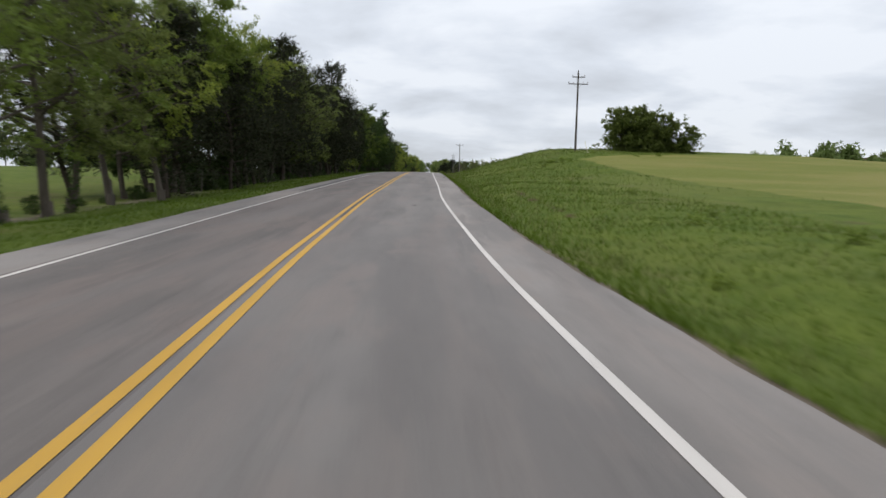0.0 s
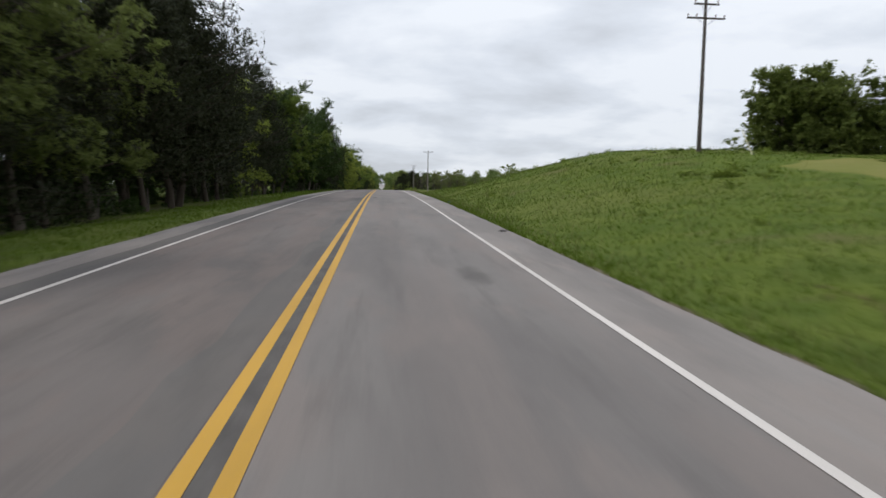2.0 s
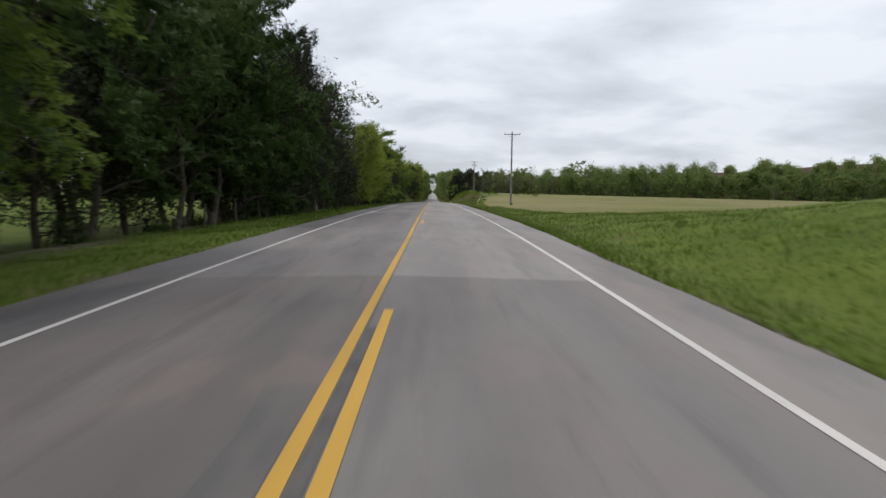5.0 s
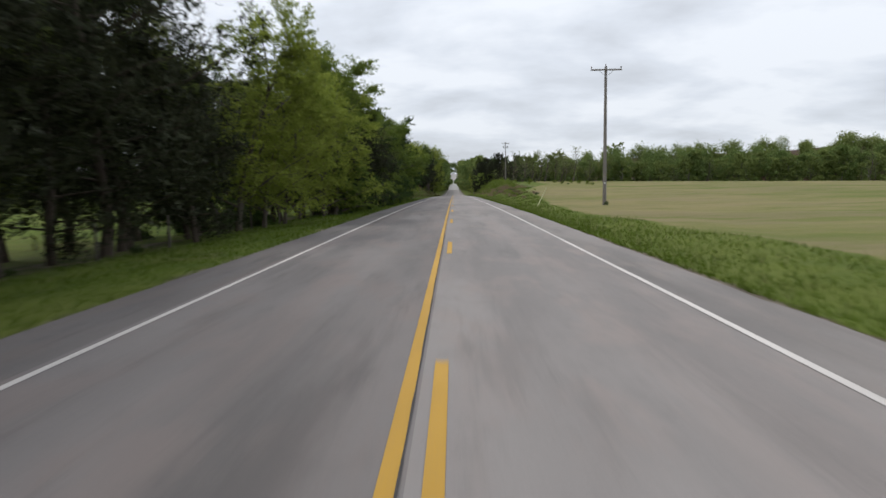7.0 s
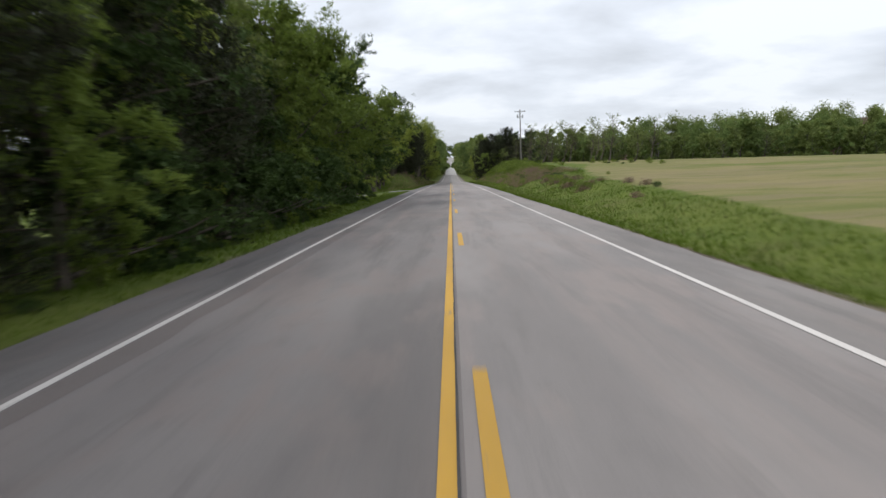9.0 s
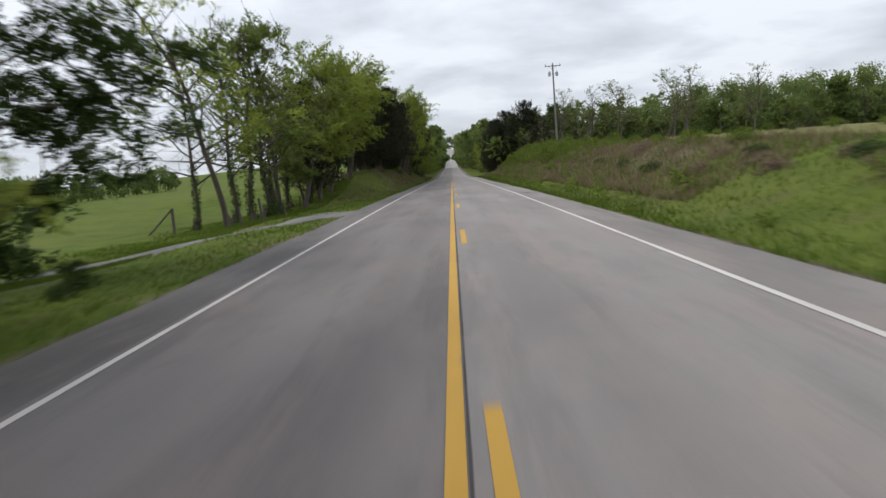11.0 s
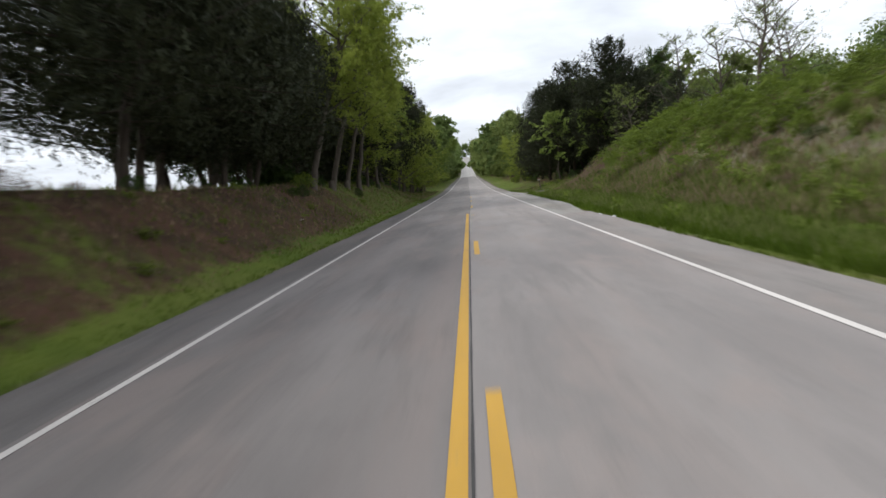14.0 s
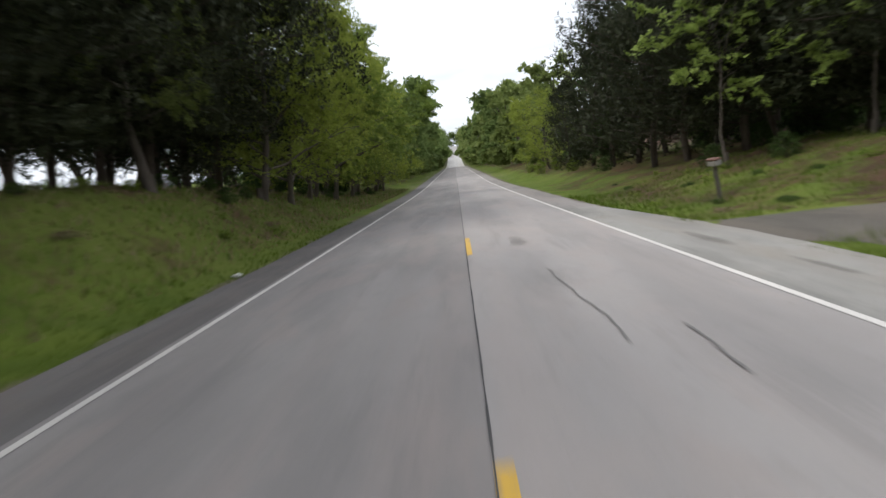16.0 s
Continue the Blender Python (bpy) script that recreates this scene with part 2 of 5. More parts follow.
def leaf(name, a, b, through=0.35, tint=0.25, grain=0.0, full=0.52):
    """Thin leaves that let light through. grain: how many leaflets to the metre a spray is broken into, with gaps between them."""
    k = Mat(name, 0.62)
    k.p.inputs["Specular IOR Level"].default_value = 0.1
    geo = k.node("ShaderNodeNewGeometry")
    info = k.node("ShaderNodeObjectInfo")
    c = k.mix(geo.outputs["Random Per Island"], a, b)
    c = k.mix(k.math("MULTIPLY", info.outputs["Random"], tint), c, tuple(v * 0.55 for v in a))
    c = k.mix(k.math("MULTIPLY", k.ramp(k.noise(0.8, 3), 0.35, 0.7), 0.4), c, tuple(v * 1.3 for v in b))
    tr = k.node("ShaderNodeBsdfTranslucent")
    mx = k.node("ShaderNodeMixShader")
    mx.inputs[0].default_value = through
    k.t.links.new(k.p.outputs[0], mx.inputs[1])
    k.t.links.new(tr.outputs[0], mx.inputs[2])
    out = [n for n in k.t.nodes if n.bl_idname == "ShaderNodeOutputMaterial"][0]
    if grain:
        obj = k.node("ShaderNodeTexCoord").outputs["Object"]
        bits = k.node("ShaderNodeTexVoronoi")
        bits.inputs["Scale"].default_value = grain
        k.put(obj, bits.inputs["Vector"])
        gap = k.math("GREATER_THAN", bits.outputs["Distance"], full)
        c = k.mix(k.math("MULTIPLY", bits.outputs["Color"], 0.35), c, tuple(v * 0.6 for v in a))
        clear = k.node("ShaderNodeBsdfTransparent")
        cut = k.node("ShaderNodeMixShader")
        k.put(gap, cut.inputs[0])
        k.t.links.new(mx.outputs[0], cut.inputs[1])
        k.t.links.new(clear.outputs[0], cut.inputs[2])
        k.t.links.new(cut.outputs[0], out.inputs[0])
    else:
        k.t.links.new(mx.outputs[0], out.inputs[0])
    k.put(c, k.p.inputs["Base Color"])
    k.put(c, tr.inputs[0])
    return k.m


LEAF_SPRING = leaf("spring_green_leaves", (0.104, 0.152, 0.025), (0.196, 0.250, 0.054), 0.46, 0.3, 11.0)
LEAF_WOOD = leaf("woodland_leaves", (0.112, 0.166, 0.043), (0.195, 0.252, 0.086), 0.45, 0.4, 3.0, 0.72)
LEAF_WOODPALE = leaf("pale_woodland_leaves", (0.144, 0.191, 0.048), (0.230, 0.271, 0.090), 0.45, 0.4, 3.0, 0.72)
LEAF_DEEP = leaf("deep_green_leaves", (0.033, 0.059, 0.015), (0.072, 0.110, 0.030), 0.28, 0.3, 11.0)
LEAF_YELLOW = leaf("young_yellow_green_leaves", (0.185, 0.240, 0.036), (0.305, 0.345, 0.072), 0.56, 0.3, 11.0)
LEAF_THICKET = leaf("thicket_leaves", (0.086, 0.120, 0.028), (0.180, 0.214, 0.056), 0.4, 0.3, 7.0, 0.6)
LEAF_OLIVE = leaf("olive_young_leaves", (0.113, 0.142, 0.036), (0.190, 0.222, 0.070), 0.44, 0.25, 11.0)
NEEDLE = leaf("dark_cedar_foliage", (0.020, 0.025, 0.013), (0.045, 0.050, 0.024), 0.10, 0.3, 10.0, 0.5)
LEAF_BUSH = leaf("fresh_bush_leaves", (0.096, 0.146, 0.018), (0.205, 0.256, 0.046), 0.38, 0.35, 12.0)
LEAF_BROAD = leaf("pale_broad_leaves", (0.160, 0.225, 0.045), (0.250, 0.310, 0.082), 0.4, 0.25, 7.0, 0.56)
BRAMBLE = leaf("dry_brown_bramble", (0.150, 0.098, 0.070), (0.245, 0.172, 0.130), 0.15, 0.3, 14.0, 0.42)
BLADE = leaf("grass_blades", (0.062, 0.106, 0.010), (0.114, 0.160, 0.022), 0.40)
BLADE_TAN = leaf("dead_grass_blades", (0.175, 0.128, 0.078), (0.270, 0.205, 0.135), 0.3)
BLADE_DRY = leaf("pale_grass_blades", (0.139, 0.155, 0.050), (0.210, 0.215, 0.090), 0.4)


def ground_material():
    k = Mat("grass_field_and_soil", 0.95)
    k.p.inputs["Specular IOR Level"].default_value = 0.1
    at = k.node("ShaderNodeAttribute")
    at.attribute_name = "cover"
    sep = k.node("ShaderNodeSeparateColor")
    k.put(at.outputs["Color"], sep.inputs[0])
    big, mid_, fine = k.noise(0.07, 5), k.noise(0.7, 6), k.noise(9, 4)
    g = k.mix(k.ramp(mid_, 0.3, 0.7), (0.058, 0.088, 0.012), (0.098, 0.128, 0.020))
    g = k.mix(k.math("MULTIPLY", k.ramp(big, 0.42, 0.66), 0.6), g, (0.122, 0.134, 0.033))
    g = k.mix(k.math("MULTIPLY", k.ramp(fine, 0.40, 0.7), 0.35), g, (0.058, 0.082, 0.013))
    g = k.mix(k.math("MULTIPLY", k.ramp(k.noise(0.22, 6, (1, 1, 1), 0.65), 0.56, 0.68), 0.55), g, (0.105, 0.088, 0.042))
    f = k.mix(k.ramp(k.noise(0.05, 7, (0.6, 1.2, 1), 0.65), 0.38, 0.60), (0.118, 0.132, 0.034), (0.205, 0.172, 0.080))
    f = k.mix(k.math("MULTIPLY", k.ramp(k.noise(0.35, 6, (0.35, 1.1, 1), 0.65), 0.45, 0.62), 0.55), f, (0.100, 0.118, 0.030))
    f = k.mix(k.math("MULTIPLY", k.ramp(k.noise(0.22, 6, (0.3, 1.0, 1), 0.65), 0.48, 0.60), 0.6), f, (0.190, 0.150, 0.088))
    f = k.mix(k.math("MULTIPLY", k.ramp(fine, 0.45, 0.75), 0.3), f, (0.10, 0.105, 0.035))
    along = k.node("ShaderNodeSeparateXYZ")
    k.put(k.pos, along.inputs[0])
    sown = k.mix(k.ramp(k.noise(0.12, 6, (0.5, 1, 1)), 0.35, 0.65), (0.128, 0.142, 0.032), (0.178, 0.168, 0.052))
    f = k.mix(k.ramp(along.outputs[1], 130, 185), sown, f)
    # red clay, toned down so its colour also carries the trees' shade
    s = k.mix(k.ramp(mid_, 0.3, 0.7), (0.038, 0.024, 0.016), (0.080, 0.043, 0.028))
    s = k.mix(k.math("MULTIPLY", k.ramp(fine, 0.4, 0.7), 0.5), s, (0.040, 0.030, 0.018))
    d = k.mix(k.ramp(mid_, 0.3, 0.7), (0.085, 0.070, 0.052), (0.165, 0.140, 0.105))
    rough_edge = k.math("ADD", k.math("MULTIPLY", k.noise(0.35, 6), 0.6), k.math("MULTIPLY", k.noise(2.2, 4), 0.4))

    def masked(v):
        return k.ramp(k.math("ADD", v, k.math("MULTIPLY", k.math("SUBTRACT", rough_edge, 0.5), 1.7)), 0.32, 0.68)

    c = k.mix(masked(sep.outputs[0]), g, f)
    c = k.mix(masked(sep.outputs[1]), c, s)
    c = k.mix(masked(sep.outputs[2]), c, d)
    k.bump(k.math("ADD", k.math("MULTIPLY", fine, 0.5), mid_), 0.9, 0.10)
    return k.colour(c)


GROUND = ground_material()

# ---- the lie of the land ----
KNOTS = (-60, 0, 20, 40, 60, 80, 100, 130, 160, 200, 240, 280, 320, 360, 400, 440, 480, 560, 660, 740, 1040, 1140, 1500)
SLOPES = (0.0173, 0.0173, 0.0304, 0.0355, 0.0303, 0.0284, 0.018, 0.0122, -0.0037, -0.008, -0.0151, -0.0141, -0.0206, -0.021, -0.0202, -0.0162,
          -0.0006, -0.004, 0.002, 0.040, 0.050, 0.0, -0.02)
FY = np.arange(-60, 1500, 0.5)
FZ = np.cumsum(np.interp(FY, KNOTS, SLOPES)) * 0.5
FZ -= np.interp(0, FY, FZ)


def road_z(y):
    return np.interp(y, FY, FZ)


BEND_Y = np.array([-60, -20, 0, 6, 12, 18, 25, 33, 42, 52, 65, 80, 100, 140], float)
BEND_X = np.array([6.2, 2.55, 1.196, 0.808, 0.465, 0.261, 0.069, -0.069, -0.067, -0.104, -0.154, -0.191, -0.20, 0.0])
BEND_DY = np.arange(-60, 141, 1.0)


def eased(at, ys, xs):
    """A smooth curve through the knots (ys, xs)."""
    m, k = np.gradient(xs, ys), np.clip(np.searchsorted(ys, at, side="right") - 1, 0, len(ys) - 2)
    h = ys[k + 1] - ys[k]
    s = (at - ys[k]) / h
    return ((2 * s ** 3 - 3 * s ** 2 + 1) * xs[k] + (s ** 3 - 2 * s ** 2 + s) * h * m[k]
            + (3 * s ** 2 - 2 * s ** 3) * xs[k + 1] + (s ** 3 - s ** 2) * h * m[k + 1])


BEND_DX = eased(BEND_DY, BEND_Y, BEND_X)


def road_x(y):
    """The road's middle: a gentle bend, then straight."""
    return np.interp(y, BEND_DY, BEND_DX)


def smooth(v):
    v = np.clip(v, 0, 1)
    return v * v * (3 - 2 * v)


def wob(x, y, s):
    return np.sin(x * s * 1.3 + y * s * 0.7 + 1.1) * np.sin(y * s * 1.1 - x * s * 0.6 + 0.4)


def ground_z(x, y):
    x, y = np.asarray(x, float), np.asarray(y, float)
    u, zr = x - road_x(y), road_z(y)
    edge = zr - 0.17
    # right: a grassy knoll, a level field, then a brushy bank, a drive and a wood
    knoll = 4.6 * np.exp(-((y - 110) / 40) ** 2) * (1 - 0.5 * smooth((u - 45) / 60))
    climb = np.clip((y - 225) / 150, 0, 1)
    field = 2.75 + 1.75 * climb - 0.014 * np.clip(u - 20, 0, 160) * climb
    wood = zr + 0.85 + 0.02 * np.clip(u, 0, 60)
    to_field, to_wood = smooth((y - 150) / 40), smooth((y - 384) / 16)
    top = (zr - 0.35 + knoll) * (1 - to_field) + field * to_field
    top = top * (1 - to_wood) + wood * to_wood
    width = 20 * (1 - to_field) + (8.5 + 2.2 * smooth((y - 310) / 20)) * to_field
    ditch = -0.30 * np.exp(-((u - 7.0) / 1.6) ** 2) * (1 - 0.4 * to_field)
    right = edge + (top - edge) * smooth((u - 5.0) / width) + ditch
    dr = np.exp(-((y - 402.4) / 2.9) ** 4) * smooth((40 - u) / 10)
    right = right * (1 - dr) + (zr - 0.12 + 0.012 * np.clip(u - 5, 0, 30)) * dr
    # left: a mown verge with pasture behind, then a low clay bank
    bank = smooth((y - 314 - np.clip(-u - 9, 0, 12) * 1.0) / 32) * (1 - 0.55 * smooth((y - 405) / 50))
    past = zr - 0.75 + 0.25 * np.clip((-u - 30) / 60, 0, 1)
    bank_top = zr + 2.5 - 0.05 * np.clip(-u - 14, 0, 40)
    lt = past * (1 - bank) + bank_top * bank
    lw = 9.0 * (1 - bank) + 4.6 * bank
    left = edge + (lt - edge) * smooth((-u - 5.4) / lw)
    z = np.where(u > 0, right, left)
    ridge = smooth((y - 444 + 0.10 * x) / 90) * smooth((u - 30) / 60) * (9 + 16 * smooth((u - 80) / 220)) * (1 - smooth((y - 900) / 400))
    far = smooth((np.abs(u) - 140) / 400)
    z = z * (1 - far) + (2.0 + 3.0 * np.sin(x * 0.006 + 1) * np.sin(y * 0.005)) * far + ridge
    rough = 0.05 * wob(x, y, 0.9) + 0.09 * wob(x, y, 0.33)
    z = z + rough * smooth((np.abs(u) - 5.6) / 2.5)
    return np.where(np.abs(u) < 4.45, zr - 0.30, z)


def strip_mesh(name, verts, faces, material, parent=None, smooth_shade=True):
    me = bpy.data.meshes.new(name)
    me.from_pydata([tuple(v) for v in verts], [], faces)
    me.materials.append(material)
    if smooth_shade:
        me.polygons.foreach_set("use_smooth", [True] * len(me.polygons))
    me.update()
    ob = new(name, me)
    if parent is not None:
        ob.parent = parent
    return ob


def part(name, bm, material, parent, label=""):
    me = bpy.data.meshes.new(name)
    bm.to_mesh(me)
    bm.free()
    me.materials.append(material)
    ob = new(name, me)
    ob.parent = parent
    if label:
        tagged(ob, label)
    return ob


def grid_faces(nu, nv):
    return [(i * nv + j, i * nv + j + 1, (i + 1) * nv + j + 1, (i + 1) * nv + j) for i in range(nu - 1) for j in range(nv - 1)]


def spread(*runs):
    out = []
    for a, b, step in runs:
        out += list(np.arange(a, b, step))
    return np.array(out + [runs[-1][1]])


GX = spread((-2600, -600, 250), (-600, -120, 40), (-120, -30, 6), (-30, -13, 1.6), (-13, -4.4, 0.5), (-4.4, 4.4, 2.2), (4.4, 15, 0.5),
            (15, 40, 1.6), (40, 130, 6), (130, 600, 40), (600, 2600, 250))
GY = spread((-700, -60, 80), (-60, -20, 4), (-20, 470, 1.5), (470, 700, 6), (700, 1200, 16), (1200, 3200, 200))
XX, YY = np.meshgrid(GX, GY, indexing="ij")
bend = road_x(YY)
near = np.abs(XX) < 40
XX = XX + np.where(near, bend, 0)
ZZ = ground_z(XX, YY)
ground = strip_mesh("ground", np.stack([XX, YY, ZZ], -1).reshape(-1, 3), grid_faces(len(GX), len(GY)), GROUND)
ground.data.flip_normals()
U = (XX - road_x(YY)).ravel()
Yf = YY.ravel()
FIELD_Y = (-100, 30, 45, 60, 82, 88, 96, 150, 172, 185, 196, 210, 228, 245, 275, 300, 330)
FIELD_X = (26, 26, 25.5, 23.6, 21.8, 32, 60, 60, 14, 11.6, 9.9, 8.9, 9.4, 10.8, 12.5, 17, 24)
field_edge = np.interp(Yf, FIELD_Y, FIELD_X)
m_field = smooth((U - field_edge) / 2.5 + 0.5) * np.where(Yf > 378, 0, 1) * np.where(U < 0, 0, 1)
m_clay_shade = smooth((-U - 5.5) / 1.1) * smooth((16 + U) / 4 + 0.5) * (0.45 * smooth((Yf - 330) / 12) + 0.24 * smooth((Yf - 340) / 14) - 0.32 * smooth((Yf - 374) / 12)) * smooth((470 - Yf) / 30)
m_clay_shade = np.maximum(m_clay_shade, 0.85 * np.exp(-((U - 4.85) / 0.30) ** 2) * smooth((300 - Yf) / 20))
brush_face = (0.50 * smooth((U - 6.4) / 3.6) * smooth((20 - U) / 4) * smooth((Yf - 288) / 12) * smooth((400 - Yf) / 6))
m_dirt = np.exp(-((np.where(U > 0, U, -U - 0.25) - 4.85) / 0.38) ** 2) * 0.72
m_dirt = np.maximum(m_dirt, brush_face)
m_dirt = np.maximum(m_dirt, 0.75 * smooth((Yf - 455) / 10) * smooth((9 - np.abs(U)) / 3) * 0.5)
m_clay_shade = np.maximum(m_clay_shade, 0.5 * np.exp(-((U - 8.4) / 0.55) ** 2) * smooth((Yf - 16) / 12) * smooth((70 - Yf) / 14))
# past the drive the dark soil mask also stands in for shade under trees
m_clay_shade = np.maximum(m_clay_shade, 0.52 * np.exp(-((U - 7.5) / 2.5) ** 2) * smooth((Yf - 403.5) / 2) * smooth((450 - Yf) / 20))
m_clay_shade = np.maximum(m_clay_shade, smooth((np.abs(U) - 6.6) / 3) * smooth((45 - np.abs(U)) / 10) * smooth((Yf - 398) / 6) * np.where(U > 0, 0.55, 0.50))
m_clay_shade = np.maximum(m_clay_shade, smooth((Yf - 450 + 0.10 * XX.ravel()) / 8) * smooth((U - 18) / 14))
m_dirt = np.maximum(m_dirt, 0.50 * np.exp(-((U + 11.5) / 2.5) ** 2) * smooth((325 - Yf) / 10))
col = ground.data.color_attributes.new("cover", "FLOAT_COLOR", "POINT")
col.data.foreach_set("color", np.stack([m_field, m_clay_shade, m_dirt, np.ones_like(U)], -1).ravel())
tagged(ground, "rolling spring grass, pale stubble field and red clay banks", "ground", kind="structure")

# ---- the road ----
RY = spread((-50, 470, 2.0), (470, 1240, 5.0))
rng = np.random.default_rng(3)


def ribbon(name, across, material, lift=0.0, jag=(0.0, 0.0), ys=RY, parent=None):
    """A strip along the road through the given offsets from its middle, crowned."""
    rows = []
    for i, o in enumerate(across):
        j = jag[0] if i == 0 else jag[1] if i == len(across) - 1 else 0.0
        off = o(ys) if callable(o) else np.full(len(ys), float(o))
        if j:
            slow = np.interp(ys, np.arange(-60, 1260, 7.0), rng.normal(0, 1, 189))
            off = off + j * (0.8 * slow + 0.35 * rng.normal(0, 1, len(ys)))
        rows.append(np.stack([road_x(ys) + off, ys, road_z(ys) - 0.02 * np.abs(off) + lift], -1))
    v = np.stack(rows, 0).reshape(-1, 3)
    ob = strip_mesh(name, v, [f[::-1] for f in grid_faces(len(across), len(ys))], material, parent)
    return ob


def skirted(name, inner, outer, material, jag, ys=RY):
    """A shoulder strip with a broken outer edge that drops to the ground."""
    return ribbon(name, (inner, (inner + outer) / 2, outer) if inner < outer else (outer, (inner + outer) / 2, inner), material,
                  jag=(0.0, jag) if inner < outer else (jag, 0.0), ys=ys)


def joint_x(y):
    """The paving joint between the two lanes."""
    return np.interp(y, (371, 383, 470, 480), (-0.03, 0.065, 0.05, 0.0))


def washed_edge(y):
    """The gravel spreads out towards the mouth of the drive."""
    return np.interp(y, (366, 377, 404, 412), (4.68, 5.15, 5.25, 4.68))


NEW_Y, OLD_Y, FAR_Y = spread((132, 470, 2.0), (470, 650, 5.0)), spread((-50, 132, 2.0)), spread((650, 1240, 5.0))
tagged(ribbon("road", (joint_x, 1.3, 2.6, 3.49), ASPHALT, ys=NEW_Y), "worn pale grey asphalt lane of a country road", "road", kind="structure")
tagged(ribbon("road", (-3.78, -2.6, -1.3, joint_x), ASPHALT_DARK, ys=NEW_Y), "darker brownish asphalt lane of a country road", "road", kind="structure")
tagged(ribbon("road", (joint_x, 1.3, 2.6, 3.49), ASPHALT_OLD, ys=OLD_Y), "older grey asphalt lane climbing to the crest", "road", kind="structure")
tagged(ribbon("road", (-3.78, -2.6, -1.3, joint_x), ASPHALT_BROWN, ys=OLD_Y), "older brown-stained asphalt lane climbing to the crest", "road", kind="structure")
tagged(ribbon("road", (-4.1, -2.0, 0.0, 2.0, 4.1), ASPHALT_HAZED, ys=FAR_Y), "far hill road, its colour paled for haze and grazing sheen", "road", kind="structure")
LIGHT_Y, DARK_Y = spread((-50, 128, 2.0)), spread((128, 470, 2.0), (470, 650, 5.0))
tagged(skirted("pavement_shoulder", -3.78, -5.0, SHOULDER, 0.06, LIGHT_Y), "pale gritty asphalt shoulder beside the mown verge", "shoulder", kind="structure")
tagged(skirted("pavement_shoulder", -3.78, -5.0, SHOULDER_DARK, 0.06, DARK_Y), "dark patched asphalt shoulder beside the mown verge", "shoulder", kind="structure")
tagged(skirted("pavement_shoulder", 3.49, 4.68, SHOULDER, 0.06, spread((412, 470, 2.0), (470, 650, 5.0))), "grey-brown asphalt shoulder crumbling into grass", "shoulder", kind="structure")
tagged(ribbon("gravel_shoulder", (3.49, 4.3, washed_edge), GRAVEL, jag=(0.0, 0.07), ys=spread((366, 412, 0.7))), "pale gravel shoulder washed out beside the drive", "shoulder", kind="structure")
tagged(skirted("pavement_shoulder", 3.49, 4.68, SHOULDER, 0.06, spread((-50, 366, 1.0))), "grey-brown asphalt shoulder crumbling into grass", "shoulder", kind="structure")
tagged(ribbon("edge_line", (-3.68, -3.58), WHITE, 0.006, (0.006, 0.006)), "white painted road edge line", "road marking", "edge lines", "structure")
tagged(ribbon("edge_line", (3.38, 3.48), WHITE, 0.006, (0.006, 0.006)), "white painted road edge line", "road marking", "edge lines", "structure")
SOLID_Y = spread((-50, 372.4, 2.0))
tagged(ribbon("centre_line", (-0.185, -0.065), YELLOW, 0.006, ys=SOLID_Y), "solid yellow no-passing centre line with cracked paint", "road marking", kind="structure")
tagged(ribbon("centre_line", (0.065, 0.185), YELLOW, 0.006, ys=spread((-50, 129, 2.0))), "second solid yellow centre line over the crest", "road marking", kind="structure")
tagged(ribbon("repair_strip", (-0.66, -0.45, -0.20), REPAIR, 0.003, (0.11, 0.0), spread((52, 126, 1.0))), "darker asphalt repair strip beside the centre line", "road patch", kind="structure")
tagged(ribbon("edge_band", (-3.56, -3.4, -3.25), ASPHALT_BROWN, 0.003, (0.0, 0.07), spread((195, 268, 1.0))), "darker band along the edge line", "road patch", kind="structure")
tagged(ribbon("tar_strip", (-0.058, 0.0, 0.055), SEAM, 0.004, (0.012, 0.012), spread((20, 128, 1.0))), "dark tarred gap between the yellow lines", "road patch", kind="structure")
tagged(ribbon("shoulder_patch", (-4.22, -3.95, -3.72), REPAIR, 0.003, (0.09, 0.01), spread((36, 128, 1.0))), "dark worn band along the shoulder", "road patch", kind="structure")
dashes = tagged(new("dashed_centre_line"), "broken yellow passing line on the asphalt", "road marking", kind="structure")
DASH_SHIFT = {-6: 0.45, 12: 1.2, 13: 0.2, 14: -0.3, 15: -0.5}
for i in range(-6, 16):
    end = 223.4 + 12.192 * i + DASH_SHIFT.get(i, 0.0)
    length = 0.4 if i == 12 else 3.1
    dash = ribbon("dash", (0.065, 0.185), YELLOW_WORN if i > 11 else YELLOW, 0.006, ys=np.linspace(end - length, end, 4), parent=dashes)

# cracks: a tarred joint along the middle and two wandering ones in the lane
def crack(name, pts, width, label, material=TAR):
    """A thin dark strip along (offset, y) points on the road."""
    pts = np.array(pts, float)
    d = np.gradient(pts, axis=0)
    n = np.stack([d[:, 1], -d[:, 0]], -1) / np.maximum(np.hypot(d[:, 0], d[:, 1]), 1e-6)[:, None]
    w = width * (0.6 + 0.8 * rng.random(len(pts)))[:, None] / 2
    a, b = pts - n * w, pts + n * w
    v = np.concatenate([a, b])
    z = road_z(v[:, 1]) - 0.02 * np.abs(v[:, 0]) + 0.009
    k = len(pts)
    ob = strip_mesh(name, np.stack([v[:, 0] + road_x(v[:, 1]), v[:, 1], z], -1), [(i, i + k, i + k + 1, i + 1) for i in range(k - 1)], material, None, False)
    return tagged(ob, label, "road crack", "road cracks", "structure")


